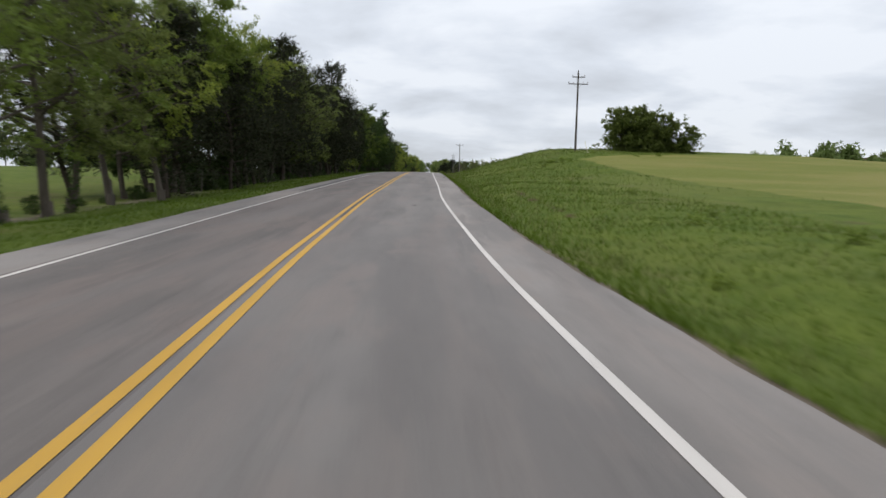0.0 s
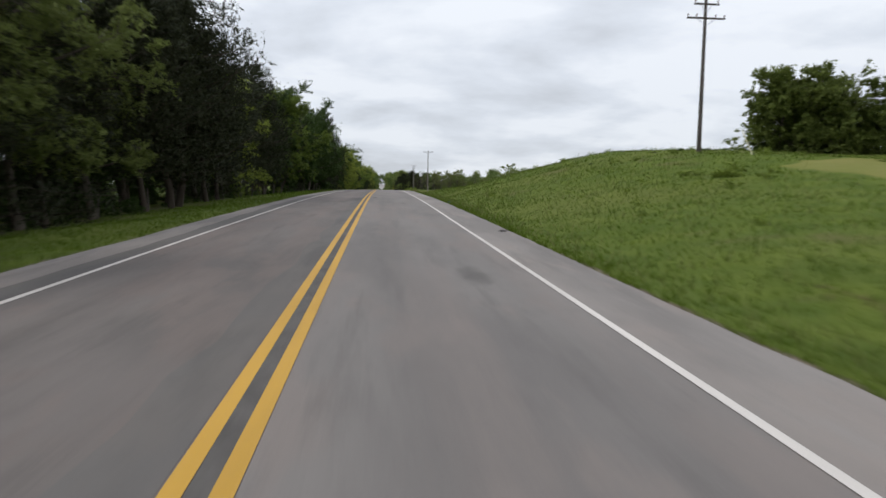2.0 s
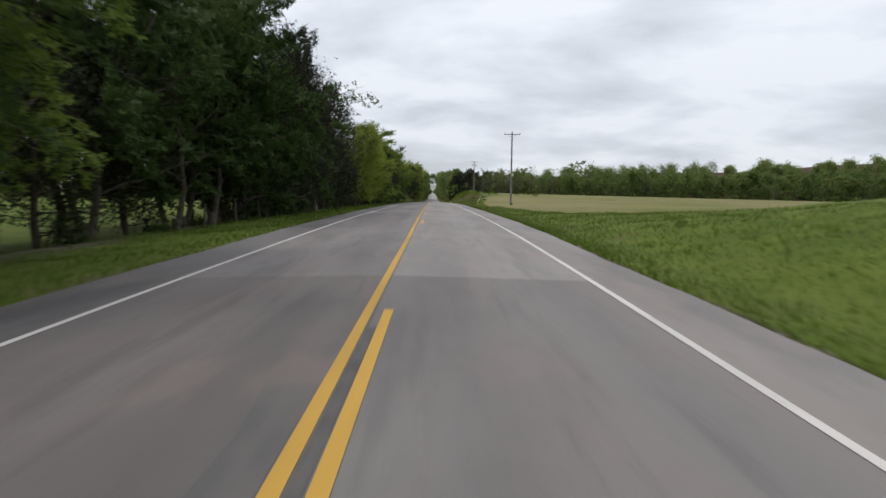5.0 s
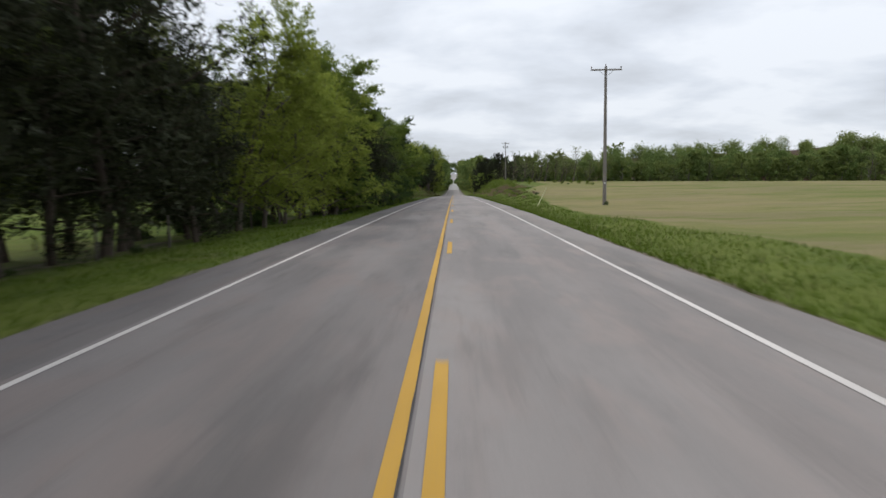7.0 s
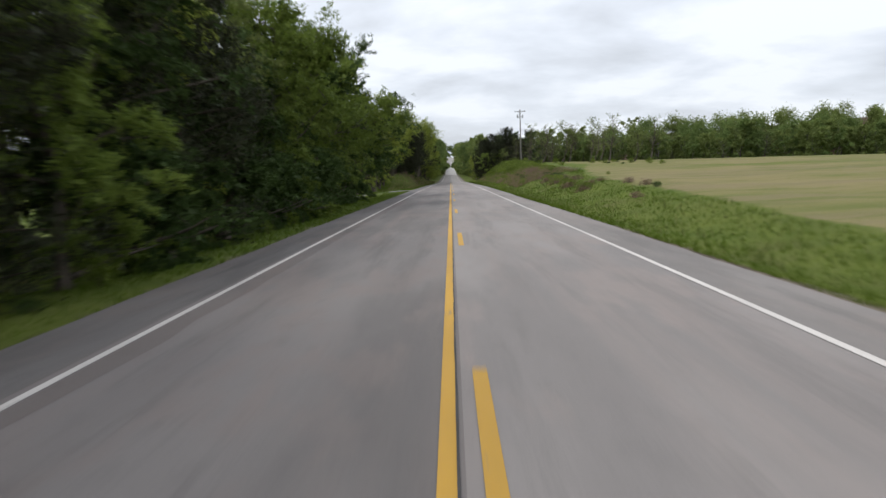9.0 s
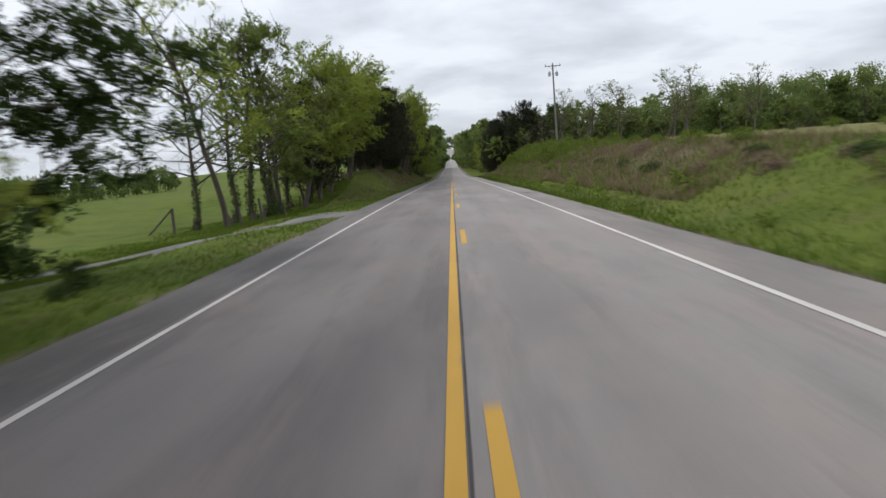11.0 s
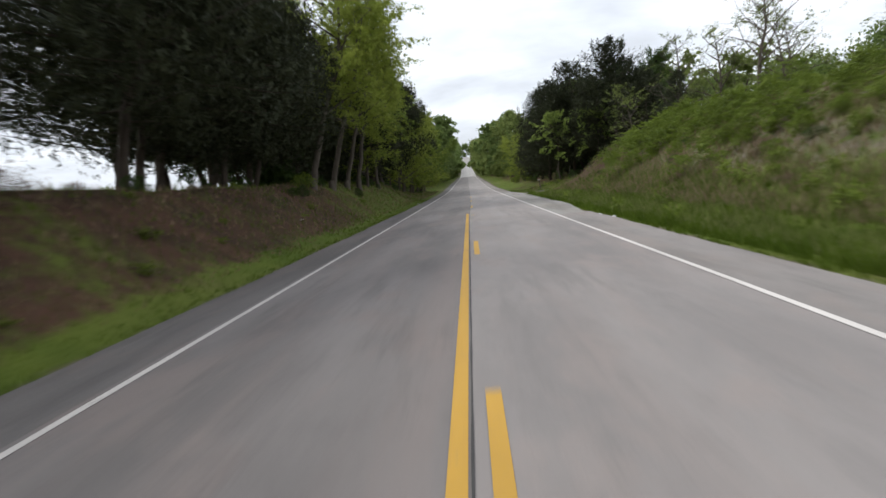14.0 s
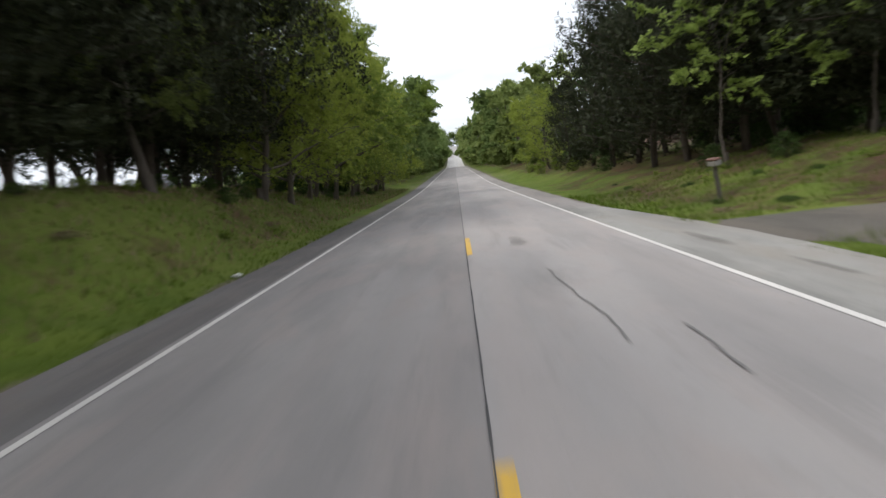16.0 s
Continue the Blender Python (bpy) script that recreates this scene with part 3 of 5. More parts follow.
def wander(y0, y1, x0, x1, step, amp):
    ys = np.arange(y0, y1, step)
    off = np.cumsum(rng.normal(0, amp, len(ys)))
    off -= np.linspace(off[0], off[-1], len(ys))
    return list(zip(np.linspace(x0, x1, len(ys)) + off, ys))


def blot(x, y, rx, ry, seed):
    """A flat irregular oil stain on the road."""
    n = 28
    ring = []
    for k in range(n):
        a = 2 * math.pi * k / n
        f = 0.75 + 0.5 * noise.noise(Vector((math.cos(a) * 1.4 + seed, math.sin(a) * 1.4, seed * 0.7)))
        ring.append((x + rx * f * math.cos(a), y + ry * f * math.sin(a)))
    pts = [(x, y)] + ring
    v = [(px, py, float(road_z(py)) - 0.02 * abs(px) + 0.004) for px, py in pts]
    ob = strip_mesh("road_stain", v, [(0, 1 + k, 1 + (k + 1) % n) for k in range(n)], STAIN, None, False)
    return tagged(ob, "faint dark stain on the asphalt", "road stain", "road stains", "structure")


for x, y, rx, ry, q in ((0.25, 92.3, 0.36, 1.7, 1), (2.1, 19.1, 0.42, 0.35, 2), (2.55, 18.9, 0.25, 0.3, 3), (2.2, 26.0, 0.16, 0.9, 4), (1.9, 84.0, 0.3, 0.5, 5), (-1.3, 313.0, 0.22, 0.8, 6), (-1.25, 309.6, 0.10, 0.35, 7),
                        (-1.0, 335.6, 0.08, 0.8, 8), (-0.65, 333.2, 0.06, 0.4, 19), (2.26, 334.2, 0.14, 0.4, 20), (3.95, 303.5, 0.40, 1.4, 9), (1.1, 168.0, 0.12, 0.2, 10), (1.2, 404.0, 0.4, 1.4, 12), (4.3, 401.6, 0.30, 1.9, 22), (4.5, 398.4, 0.16, 1.3, 23),
                        (-1.6, 205.0, 0.12, 1.6, 14), (2.2, 60.0, 0.5, 1.4, 17)):
    blot(x, y, rx, ry, q)
crack("joint_crack", wander(143, 300, -0.056, -0.056, 0.35, 0.0012), 0.016, "dark open joint beside the yellow line")
crack("joint_crack", wander(300, 371, -0.056, -0.045, 0.35, 0.0012), 0.016, "wide dark tarred joint along the road middle")
crack("joint_crack", wander(371, 383, -0.045, 0.065, 0.35, 0.0012), 0.018, "wide dark tarred joint along the road middle")
crack("joint_crack", wander(383, 470, 0.065, 0.05, 0.35, 0.0012), 0.016, "dark open joint along the road middle")
crack("lane_crack", wander(395.9, 400.2, 1.38, 1.27, 0.25, 0.02), 0.028, "faint tar seam wandering along the lane", FAINT_SEAM)
crack("lane_crack", wander(394.9, 396.4, 1.96, 2.01, 0.2, 0.02), 0.03, "short faint tar seam in the lane", FAINT_SEAM)


# ---- plants ----
class Soup:
    """Loose triangles and quads gathered for one mesh."""

    def __init__(self):
        self.v, self.f, self.n = [], [], 0

    def tube(self, pts, radii, sides=6):
        pts = [Vector(p) for p in pts]
        base = self.n
        for i, (p, r) in enumerate(zip(pts, radii)):
            d = (pts[min(i + 1, len(pts) - 1)] - pts[max(i - 1, 0)]).normalized()
            s = d.orthogonal().normalized()
            if abs(d.z) > 0.7:
                s = (Vector((1, 0, 0)) - d * d.x).normalized()
            t = d.cross(s)
            for k in range(sides):
                a = 2 * math.pi * k / sides
                self.v.append(tuple(p + (s * math.cos(a) + t * math.sin(a)) * r))
        for i in range(len(pts) - 1):
            for k in range(sides):
                a, b = base + i * sides + k, base + i * sides + (k + 1) % sides
                self.f.append((a, b, b + sides, a + sides))
        self.n = base + len(pts) * sides

    def mesh(self, name, material, parent, shade=True):
        return strip_mesh(name, self.v, self.f, material, parent, shade)


def leaves_mesh(name, centres, size, material, parent, r, lie=None, long=1.35, size_var=0.2, level=0.0):
    """Pointed leaves at the centres. lie: preferred direction of each leaf's length. level: how far the blades lie open to the sky."""
    c = np.asarray(centres, float)
    n = len(c)
    a = r.normal(0, 1, (n, 3))
    if lie is not None:
        a = a * 0.45 + np.asarray(lie)
    a /= np.linalg.norm(a, axis=1)[:, None] + 1e-9
    b = np.cross(a, r.normal(0, 1, (n, 3)) + np.array([0, 0, level * 1.6]))
    b /= np.linalg.norm(b, axis=1)[:, None] + 1e-9
    nrm = np.cross(a, b)
    s = size * np.exp(r.normal(0, size_var, n))[:, None]
    v = np.empty((n, 3, 3))
    v[:, 0] = c + a * s * 0.6
    v[:, 1] = c - a * s * 0.4 + b * s * 0.62 / long
    v[:, 2] = c - a * s * 0.4 - b * s * 0.62 / long + nrm * s * 0.10
    me = bpy.data.meshes.new(name)
    me.vertices.add(n * 3)
    me.vertices.foreach_set("co", v.ravel())
    me.loops.add(n * 3)
    me.loops.foreach_set("vertex_index", np.arange(n * 3))
    me.polygons.add(n)
    me.polygons.foreach_set("loop_start", np.arange(n) * 3)
    me.polygons.foreach_set("loop_total", np.full(n, 3))
    me.materials.append(material)
    me.update(calc_edges=True)
    ob = new(name, me)
    ob.parent = parent
    return ob


def limb(soup, r, start, direction, length, radius, bend_up=0.25, steps=5, sides=5):
    p, d = Vector(start), Vector(direction).normalized()
    pts, rad = [tuple(p)], [radius]
    for i in range(steps):
        d = (d + Vector((r.normal(0, 0.16), r.normal(0, 0.16), r.normal(0, 0.10) + bend_up * 0.25))).normalized()
        p = p + d * (length / steps)
        pts.append(tuple(p))
        rad.append(radius * (1 - 0.85 * (i + 1) / steps))
    soup.tube(pts, rad, sides)
    return [Vector(q) for q in pts], d


def broadleaf(name, seed, height, spread_r, leaf_mat, bark, n_leaf, size, low=0.25, fill=1.0, limbs=9, label="", stems=1, ivy=0, twigs=5, sway=0.10, girth=1.0):
    """A tree with tapered stems, limbs, twigs and a ragged crown of leaf clumps round the twig ends."""
    r = np.random.default_rng(seed)
    root = tagged(new(name), label, "tree")
    soup = Soup()
    tips = []
    for s in range(stems):
        lean = Vector((r.normal(0, sway), r.normal(0, sway), 1)) if stems == 1 else Vector((r.normal(0, 0.28), r.normal(0, 0.28), 1))
        base = (0, 0, -0.4) if stems == 1 else (r.normal(0, 0.35), r.normal(0, 0.35), -0.4)
        trunk_r = girth * height * 0.0135 / stems ** 0.4
        pts, _ = limb(soup, r, base, lean, height * 0.86 + 0.4, trunk_r, 0.5, 9, 8)
        soup.tube([tuple(Vector(base)), tuple(Vector(base) + Vector((0, 0, 0.5))), tuple(Vector(base) + Vector((0, 0, 1.0)))], [trunk_r * 1.6, trunk_r * 1.15, trunk_r * 0.98], 8)
        for k in range(limbs):
            h = low + (0.92 - low) * (k + r.random() * 0.8) / limbs
            i = min(int(h * 9), 8)
            start = pts[i].lerp(pts[i + 1], h * 9 - i) if h * 9 < 9 else pts[-1]
            ang = k * 2.4 + r.random() * 1.2 + s * 1.7
            reach = spread_r * (1.0 - 0.55 * max(0.0, (h - 0.45)) / 0.5) * (0.7 + 0.5 * r.random())
            way = Vector((math.cos(ang), math.sin(ang), 0.25 + 0.7 * h))
            lp, _ = limb(soup, r, start, way, reach, trunk_r * (0.55 - 0.3 * h), 0.1, 5, 5)
            tips += [lp[2], lp[3], lp[4], lp[5]]
            for m in range(twigs):
                w2 = Vector((r.normal(0, 1), r.normal(0, 1), r.normal(0.25, 0.55)))
                tp, _ = limb(soup, r, lp[1 + m % 5], w2, reach * 0.5, trunk_r * 0.13, 0.1, 2, 3)
                tips += [tp[1], tp[1].lerp(tp[2], 0.5), tp[2]]
        tips.append(pts[-1])
    soup.mesh("trunk", bark, root)
    if ivy:
        h = r.uniform(0.0, 1.0, ivy) ** 1.3 * height * 0.30
        f = np.clip(h / (height * 0.86) * 9, 0, 8.9)
        axis = np.array([tuple(p) for p in pts])
        i = f.astype(int)
        on = axis[i] + (axis[i + 1] - axis[i]) * (f - i)[:, None]
        a, w = r.uniform(0, 2 * np.pi, ivy), trunk_r * r.uniform(1.0, 1.8, ivy)
        part_ivy = leaves_mesh("ivy", np.stack([on[:, 0] + np.cos(a) * w, on[:, 1] + np.sin(a) * w, h], -1), 0.17, LEAF_DEEP, root, r)
        tagged(part_ivy, "dark ivy wrapped round the lower trunk")
    tips = np.array([tuple(t) for t in tips])
    facing = np.clip(0.55 + 0.22 * tips[:, 0] / max(spread_r * 0.5, 0.1), 0.18, 1.0) + 0.25 * (tips[:, 2] > height * 0.75)
    # flat drooping sprays of leaves, upright shoots towards the top
    per = 22
    n_spray = n_leaf // per
    at = tips[r.choice(len(tips), n_spray, p=facing / facing.sum())]
    out = at.copy()
    out[:, 2] = 0
    out /= np.linalg.norm(out, axis=1)[:, None] + 0.4
    high = np.clip((at[:, 2] / height - 0.68) / 0.2, 0, 1)
    way = out * 0.8 + r.normal(0, 0.45, (n_spray, 3)) + np.stack([0 * high, 0 * high, 1.1 * high - 0.10], -1)
    way /= np.linalg.norm(way, axis=1)[:, None] + 1e-9
    side = np.cross(way, np.array([0.0, 0.0, 1.0]) + r.normal(0, 0.25, (n_spray, 3)))
    side /= np.linalg.norm(side, axis=1)[:, None] + 1e-9
    reach = spread_r * 0.27 * fill * r.uniform(0.55, 1.35, n_spray)
    k = np.repeat(np.arange(n_spray), per)
    t = r.random(len(k)) ** 0.75
    c = at[k] + way[k] * (t * reach[k])[:, None] + side[k] * (r.normal(0, 0.26, len(k)) * reach[k] * (1.1 - 0.6 * t))[:, None]
    c += r.normal(0, 0.05, (len(k), 3)) * reach[k][:, None]
    c[:, 2] -= 0.30 * reach[k] * t ** 2 * (1 - high[k])
    c[:, 2] = np.maximum(c[:, 2], 0.15)
    leaves_mesh("crown", c, size, leaf_mat, root, r, way[k] * 0.9, level=1.0 if size < 0.44 else 0.3)
    return root


def cedar(name, seed, height, spread_r, n_leaf, low, label, size=0.34, rise=0.25):
    """A dark conical evergreen with drooping sprays in uneven tiers."""
    r = np.random.default_rng(seed)
    root = tagged(new(name), label, "tree")
    soup = Soup()
    pts, _ = limb(soup, r, (0, 0, -0.4), (r.normal(0, 0.04), r.normal(0, 0.04), 1), height * 0.97 + 0.4, height * 0.016, 0.6, 8, 8)
    c, lie = [], []
    tiers = 46
    per = n_leaf // tiers
    for k in range(tiers):
        h = low + (0.99 - low) * ((k + r.random()) / tiers) ** 0.9
        ang = k * 2.399 + r.normal(0, 0.3)
        prof = min(1.0, ((1.02 - h) * 1.7) ** 0.65) * min(1.0, 0.62 + (h - low) * 2.2)
        reach = spread_r * prof * (0.72 + 0.45 * r.random()) + 0.15
        i = min(int(h * 8), 7)
        start = pts[i].lerp(pts[i + 1], h * 8 - i)
        lp, d = limb(soup, r, start, (math.cos(ang), math.sin(ang), rise), reach, 0.05 * prof + 0.015, 0.25, 4, 3)
        t = r.random(per) ** 0.55
        ax = np.array([tuple(q) for q in lp])
        idx = np.clip((t * 4).astype(int), 0, 3)
        fr = (t * 4 - idx)[:, None]
        p = ax[idx] * (1 - fr) + ax[idx + 1] * fr
        side = np.array([-math.sin(ang), math.cos(ang), 0])
        w = (0.16 + 0.24 * reach * (0.35 + 0.65 * np.sin(np.clip(t, 0, 1) * 2.6)))
        p = p + side * (r.normal(0, 0.62, per) * w)[:, None] + np.array([0, 0, 1]) * (r.normal(0.05, 0.30, per) * (0.5 + 0.25 * reach))[:, None]
        c.append(p)
        o = np.tile(np.array([math.cos(ang) * 0.7, math.sin(ang) * 0.7, 0.55]), (per, 1)) + side * r.normal(0, 0.5, per)[:, None]
        lie.append(o)
    soup.mesh("trunk", BARK_CEDAR, root)
    c = np.concatenate(c)
    c[:, 2] = np.maximum(c[:, 2], 0.1)
    leaves_mesh("crown", c, size, NEEDLE, root, r, np.concatenate(lie), 3.0)
    return root


def bush(name, seed, height, width, leaf_mat, n_leaf, size, label, lobes=12, loose=0.22):
    """Stems fanning up into rounded leafy lobes with dark hollows between them."""
    r = np.random.default_rng(seed)
    root = tagged(new(name), label, "bush")
    soup = Soup()
    tops, radii = [], []
    for k in range(lobes):
        ang = k * 2.399 + r.normal(0, 0.3)
        out = width * 0.5 * math.sqrt((k + 0.3) / lobes) * r.uniform(0.75, 1.1)
        z = height * (0.80 - 0.55 * (out / (width * 0.55)) ** 1.5) * r.uniform(0.40 if lobes > 20 else 0.75, 1.15)
        tip = Vector((math.cos(ang) * out, math.sin(ang) * out, max(z, height * 0.16)))
        soup.tube([(tip.x * 0.1, tip.y * 0.1, -0.2), tuple(tip * 0.55 + Vector((0, 0, 0.08 * height))), tuple(tip)], [0.035, 0.024, 0.008], 3)
        tops.append(tuple(tip))
        radii.append(width * r.uniform(0.13, 0.24))
    if height > 0.7:
        soup.mesh("stem", BARK, root)
    tops, radii = np.array(tops), np.array(radii)
    which = r.choice(lobes, n_leaf, p=radii ** 2 / (radii ** 2).sum())
    d = r.normal(0, 1, (n_leaf, 3))
    d /= np.linalg.norm(d, axis=1)[:, None] + 1e-9
    reach = radii[which] * (0.92 + loose * r.normal(0, 1, n_leaf))
    c = tops[which] + d * reach[:, None] * np.array([1.0, 1.0, max(0.7, min(1.5, height / width * 1.1))])
    skirt = (d[:, 2] < 0) & (tops[which, 2] < (0.45 * height if lobes > 20 else height * 2))
    c[skirt, :2] = tops[which[skirt], :2] + (c[skirt, :2] - tops[which[skirt], :2]) * (1.0 + 0.55 * d[skirt, 2:3])
    c[skirt, 2] = tops[which[skirt], 2] * (1 + 0.97 * d[skirt, 2])
    c[:, 2] = np.abs(c[:, 2])
    leaves_mesh("foliage", c, size, leaf_mat, root, r, d * 0.7, level=0.5)
    return root


PLANTED = {}


def plant(kind, x, y, scale=1.0, turn=None, sink=0.0, squash=1.0):
    """Sets the kind's next specimen at (x, y): the first is the one that was built, the rest are copies."""
    if turn is None:
        turn = float(prng.uniform(-50, 50)) + (0 if x < 0 else 180 if x < 40 else 215)
    ob, used = PLANTED[kind]
    m = pose(float(x), float(y), float(ground_z(x, y)) - sink, 0, 0, turn) @ Matrix.Diagonal((scale, scale, scale * squash, 1))
    if used:
        return copy_thing(ob, m)
    ob.matrix_basis = m
    PLANTED[kind][1] = True
    return ob


prng = np.random.default_rng(11)


def kind(key, ob, group):
    tagged(ob, group=group)
    PLANTED[key] = [ob, False]


TALL = "tall roadside tree with fresh spring-green leaves, branches to the ground"
kind("spring1", broadleaf("broadleaf_tree", 1, 13.5, 4.8, LEAF_SPRING, BARK, 8400, 0.37, 0.11, 1.0, 15, TALL), "roadside trees")
kind("spring2", broadleaf("broadleaf_tree", 2, 12.5, 4.4, LEAF_SPRING, BARK, 8000, 0.36, 0.09, 1.0, 15, TALL), "roadside trees")
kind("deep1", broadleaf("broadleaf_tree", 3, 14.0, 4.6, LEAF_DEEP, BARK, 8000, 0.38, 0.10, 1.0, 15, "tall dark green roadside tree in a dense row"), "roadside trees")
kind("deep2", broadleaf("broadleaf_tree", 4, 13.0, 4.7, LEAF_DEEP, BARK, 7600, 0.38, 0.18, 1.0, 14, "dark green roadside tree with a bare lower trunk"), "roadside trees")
kind("olive1", broadleaf("broadleaf_tree", 5, 14.5, 4.3, LEAF_OLIVE, BARK, 6500, 0.30, 0.22, 0.9, 14, "roadside tree with thin young olive-green leaves"), "roadside trees")
kind("sparse1", broadleaf("sparse_tree", 6, 15.0, 4.6, LEAF_SPRING, BARK, 2500, 0.28, 0.33, 1.0, 14, "slim upright spring tree with an ivy-clad dark trunk", 1, 700, 5, 0.05), "pasture edge trees")
kind("sparse2", broadleaf("sparse_tree", 7, 14.5, 3.9, LEAF_YELLOW, BARK, 2300, 0.28, 0.33, 1.0, 13, "slim leaning tree in thin new leaf beside pasture", 1, 0, 5, 0.07, 0.85), "pasture edge trees")
kind("bare1", broadleaf("bare_tree", 8, 13.5, 3.8, LEAF_OLIVE, BARK, 900, 0.20, 0.30, 1.0, 19, "nearly leafless tree with a fine twig crown"), "bare trees")
kind("bare2", broadleaf("bare_tree", 9, 11.5, 3.8, LEAF_OLIVE, BARK, 1900, 0.20, 0.28, 1.0, 17, "nearly leafless spreading tree on the bank"), "bare trees")
kind("cedar1", cedar("cedar_tree", 10, 11.5, 3.5, 8000, 0.07, "dark red cedar with a bare lower trunk", 0.35), "cedars")
kind("cedar2", cedar("cedar_tree", 11, 10.5, 3.1, 7400, 0.03, "dark conical cedar with foliage to the ground", 0.35), "cedars")
kind("cedar3", cedar("cedar_tree", 12, 12.0, 4.8, 8400, 0.10, "broad dark cedar spreading above a short bare trunk", 0.38), "cedars")
kind("canopy1", broadleaf("broadleaf_tree", 31, 13.5, 4.6, LEAF_YELLOW, BARK, 11500, 0.25, 0.08, 1.0, 17, "roadside tree in bright yellow-green young leaf over a dark trunk"), "roadside trees")
kind("canopy2", broadleaf("broadleaf_tree", 32, 14.5, 4.4, LEAF_YELLOW, BARK, 7000, 0.25, 0.10, 0.95, 10, "tall tree with olive spring leaves and a forked dark trunk", 2), "roadside trees")
kind("cedarhigh1", cedar("cedar_tree", 33, 13.0, 6.0, 11500, 0.205, "broad dark cedar arching high over the clay bank", 0.44, -0.12), "bank cedars")
kind("cedarhigh2", cedar("cedar_tree", 34, 12.0, 5.4, 11000, 0.195, "dark spreading cedar on bare trunk above the bank", 0.44, -0.12), "bank cedars")
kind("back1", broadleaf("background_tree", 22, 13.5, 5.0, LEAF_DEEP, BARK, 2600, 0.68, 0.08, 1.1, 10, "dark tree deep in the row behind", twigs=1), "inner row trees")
kind("back2", cedar("background_cedar", 23, 12.0, 4.4, 2800, 0.12, "dark cedar deep in the row behind", 0.78), "inner row trees")
kind("cedarpole", cedar("cedar_tree", 37, 12.0, 3.8, 8200, 0.19, "dark red cedar on a stout bare trunk", 0.36), "cedars")
kind("crownhigh", broadleaf("broadleaf_tree", 38, 15.0, 4.8, LEAF_YELLOW, BARK, 11000, 0.25, 0.34, 1.0, 15, "tall yellow-green tree with a high crown over dark cedars", 1, 0), "roadside trees")
kind("greenhigh", broadleaf("broadleaf_tree", 39, 14.5, 5.0, LEAF_SPRING, BARK, 11000, 0.27, 0.36, 1.0, 15, "tall green tree with a high drooping crown", 1, 0), "roadside trees")
kind("paletrunk", broadleaf("broadleaf_tree", 40, 13.0, 3.4, LEAF_OLIVE, BARK_PALE, 2600, 0.24, 0.50, 1.0, 12, "slim tree with a pale crooked trunk and thin leaf", 1, 0, 5, 0.06, 0.5), "roadside trees")
kind("twiggy", broadleaf("sparse_tree", 42, 13.5, 4.2, LEAF_SPRING, BARK, 1100, 0.24, 0.24, 1.0, 17, "slender dark-stemmed tree with fine twigs and few leaves", 1, 500, 6, 0.05, 0.8), "pasture edge trees")
kind("broad2", broadleaf("broadleaf_tree", 43, 9.0, 3.6, LEAF_BROAD, BARK, 2600, 0.28, 0.42, 0.9, 12, "slim tree with large pale leaves high over the drive", 1, 0, 5, 0.05, 0.7), "wood trees")
kind("knolltree", broadleaf("small_tree", 44, 7.4, 3.3, LEAF_THICKET, BARK, 8600, 0.28, 0.06, 1.0, 14, "small bushy tree leafed to the ground on the knoll", 2, 0, 4), "knoll thicket")
kind("hedge1", broadleaf("broadleaf_tree", 45, 12.5, 2.8, LEAF_SPRING, BARK, 8200, 0.27, 0.05, 1.15, 19, "narrow green tree leafed to the ground at the road edge", 1, 0, 4, 0.05), "roadside trees")
kind("hedge2", broadleaf("broadleaf_tree", 46, 11.5, 2.7, LEAF_DEEP, BARK, 8200, 0.27, 0.05, 1.15, 19, "narrow dark green tree leafed to the ground at the road edge", 1, 0, 4, 0.05), "roadside trees")
kind("shrub1", broadleaf("shrub", 47, 3.4, 1.9, LEAF_BUSH, BARK, 1900, 0.20, 0.08, 1.3, 6, "spreading shrub in fresh green leaf on the bank", 3, 0, 1, 0.1, 0.6), "bank bushes")
kind("bush1", bush("bush", 13, 2.4, 3.4, LEAF_BUSH, 1550, 0.23, "bright green leafy bush on the bank"), "bank bushes")
kind("bush2", bush("bush", 14, 3.4, 3.2, LEAF_BUSH, 1700, 0.24, "tall fresh green bush in the hedge"), "bank bushes")
kind("bush3", bush("scrub_bush", 15, 1.6, 2.6, LEAF_DEEP, 1200, 0.2, "low dark green scrub bush"), "bank bushes")
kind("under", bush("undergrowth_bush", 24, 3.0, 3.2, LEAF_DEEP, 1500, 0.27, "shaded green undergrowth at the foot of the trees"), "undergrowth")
kind("thicket", bush("thicket", 41, 7.6, 8.0, LEAF_THICKET, 7500, 0.42, "dense rounded green thicket on the knoll", 30, 0.18), "knoll thicket")
kind("bramble", bush("bramble", 16, 1.1, 2.8, BRAMBLE, 1200, 0.19, "tangle of dry brown bramble canes", 10, 0.5), "brambles")
kind("weed", bush("weed_clump", 25, 0.55, 0.9, LEAF_BUSH, 220, 0.13, "clump of coarse green weeds in the verge", 7, 0.5), "verge weeds")
kind("rosette", bush("weed_clump", 26, 0.40, 1.0, LEAF_BROAD, 150, 0.24, "pale broad-leaved weed in the roadside grass", 6, 0.4), "verge weeds")
kind("far1", broadleaf("wood_tree", 18, 14.0, 5.2, LEAF_WOOD, BARK, 4200, 0.47, 0.03, 1.15, 6, "distant woodland tree in green leaf", twigs=1), "woodland trees")
kind("far2", broadleaf("wood_tree", 19, 13.0, 5.2, LEAF_WOODPALE, BARK, 4200, 0.47, 0.03, 1.15, 6, "distant woodland tree in pale spring green", twigs=1), "woodland trees")
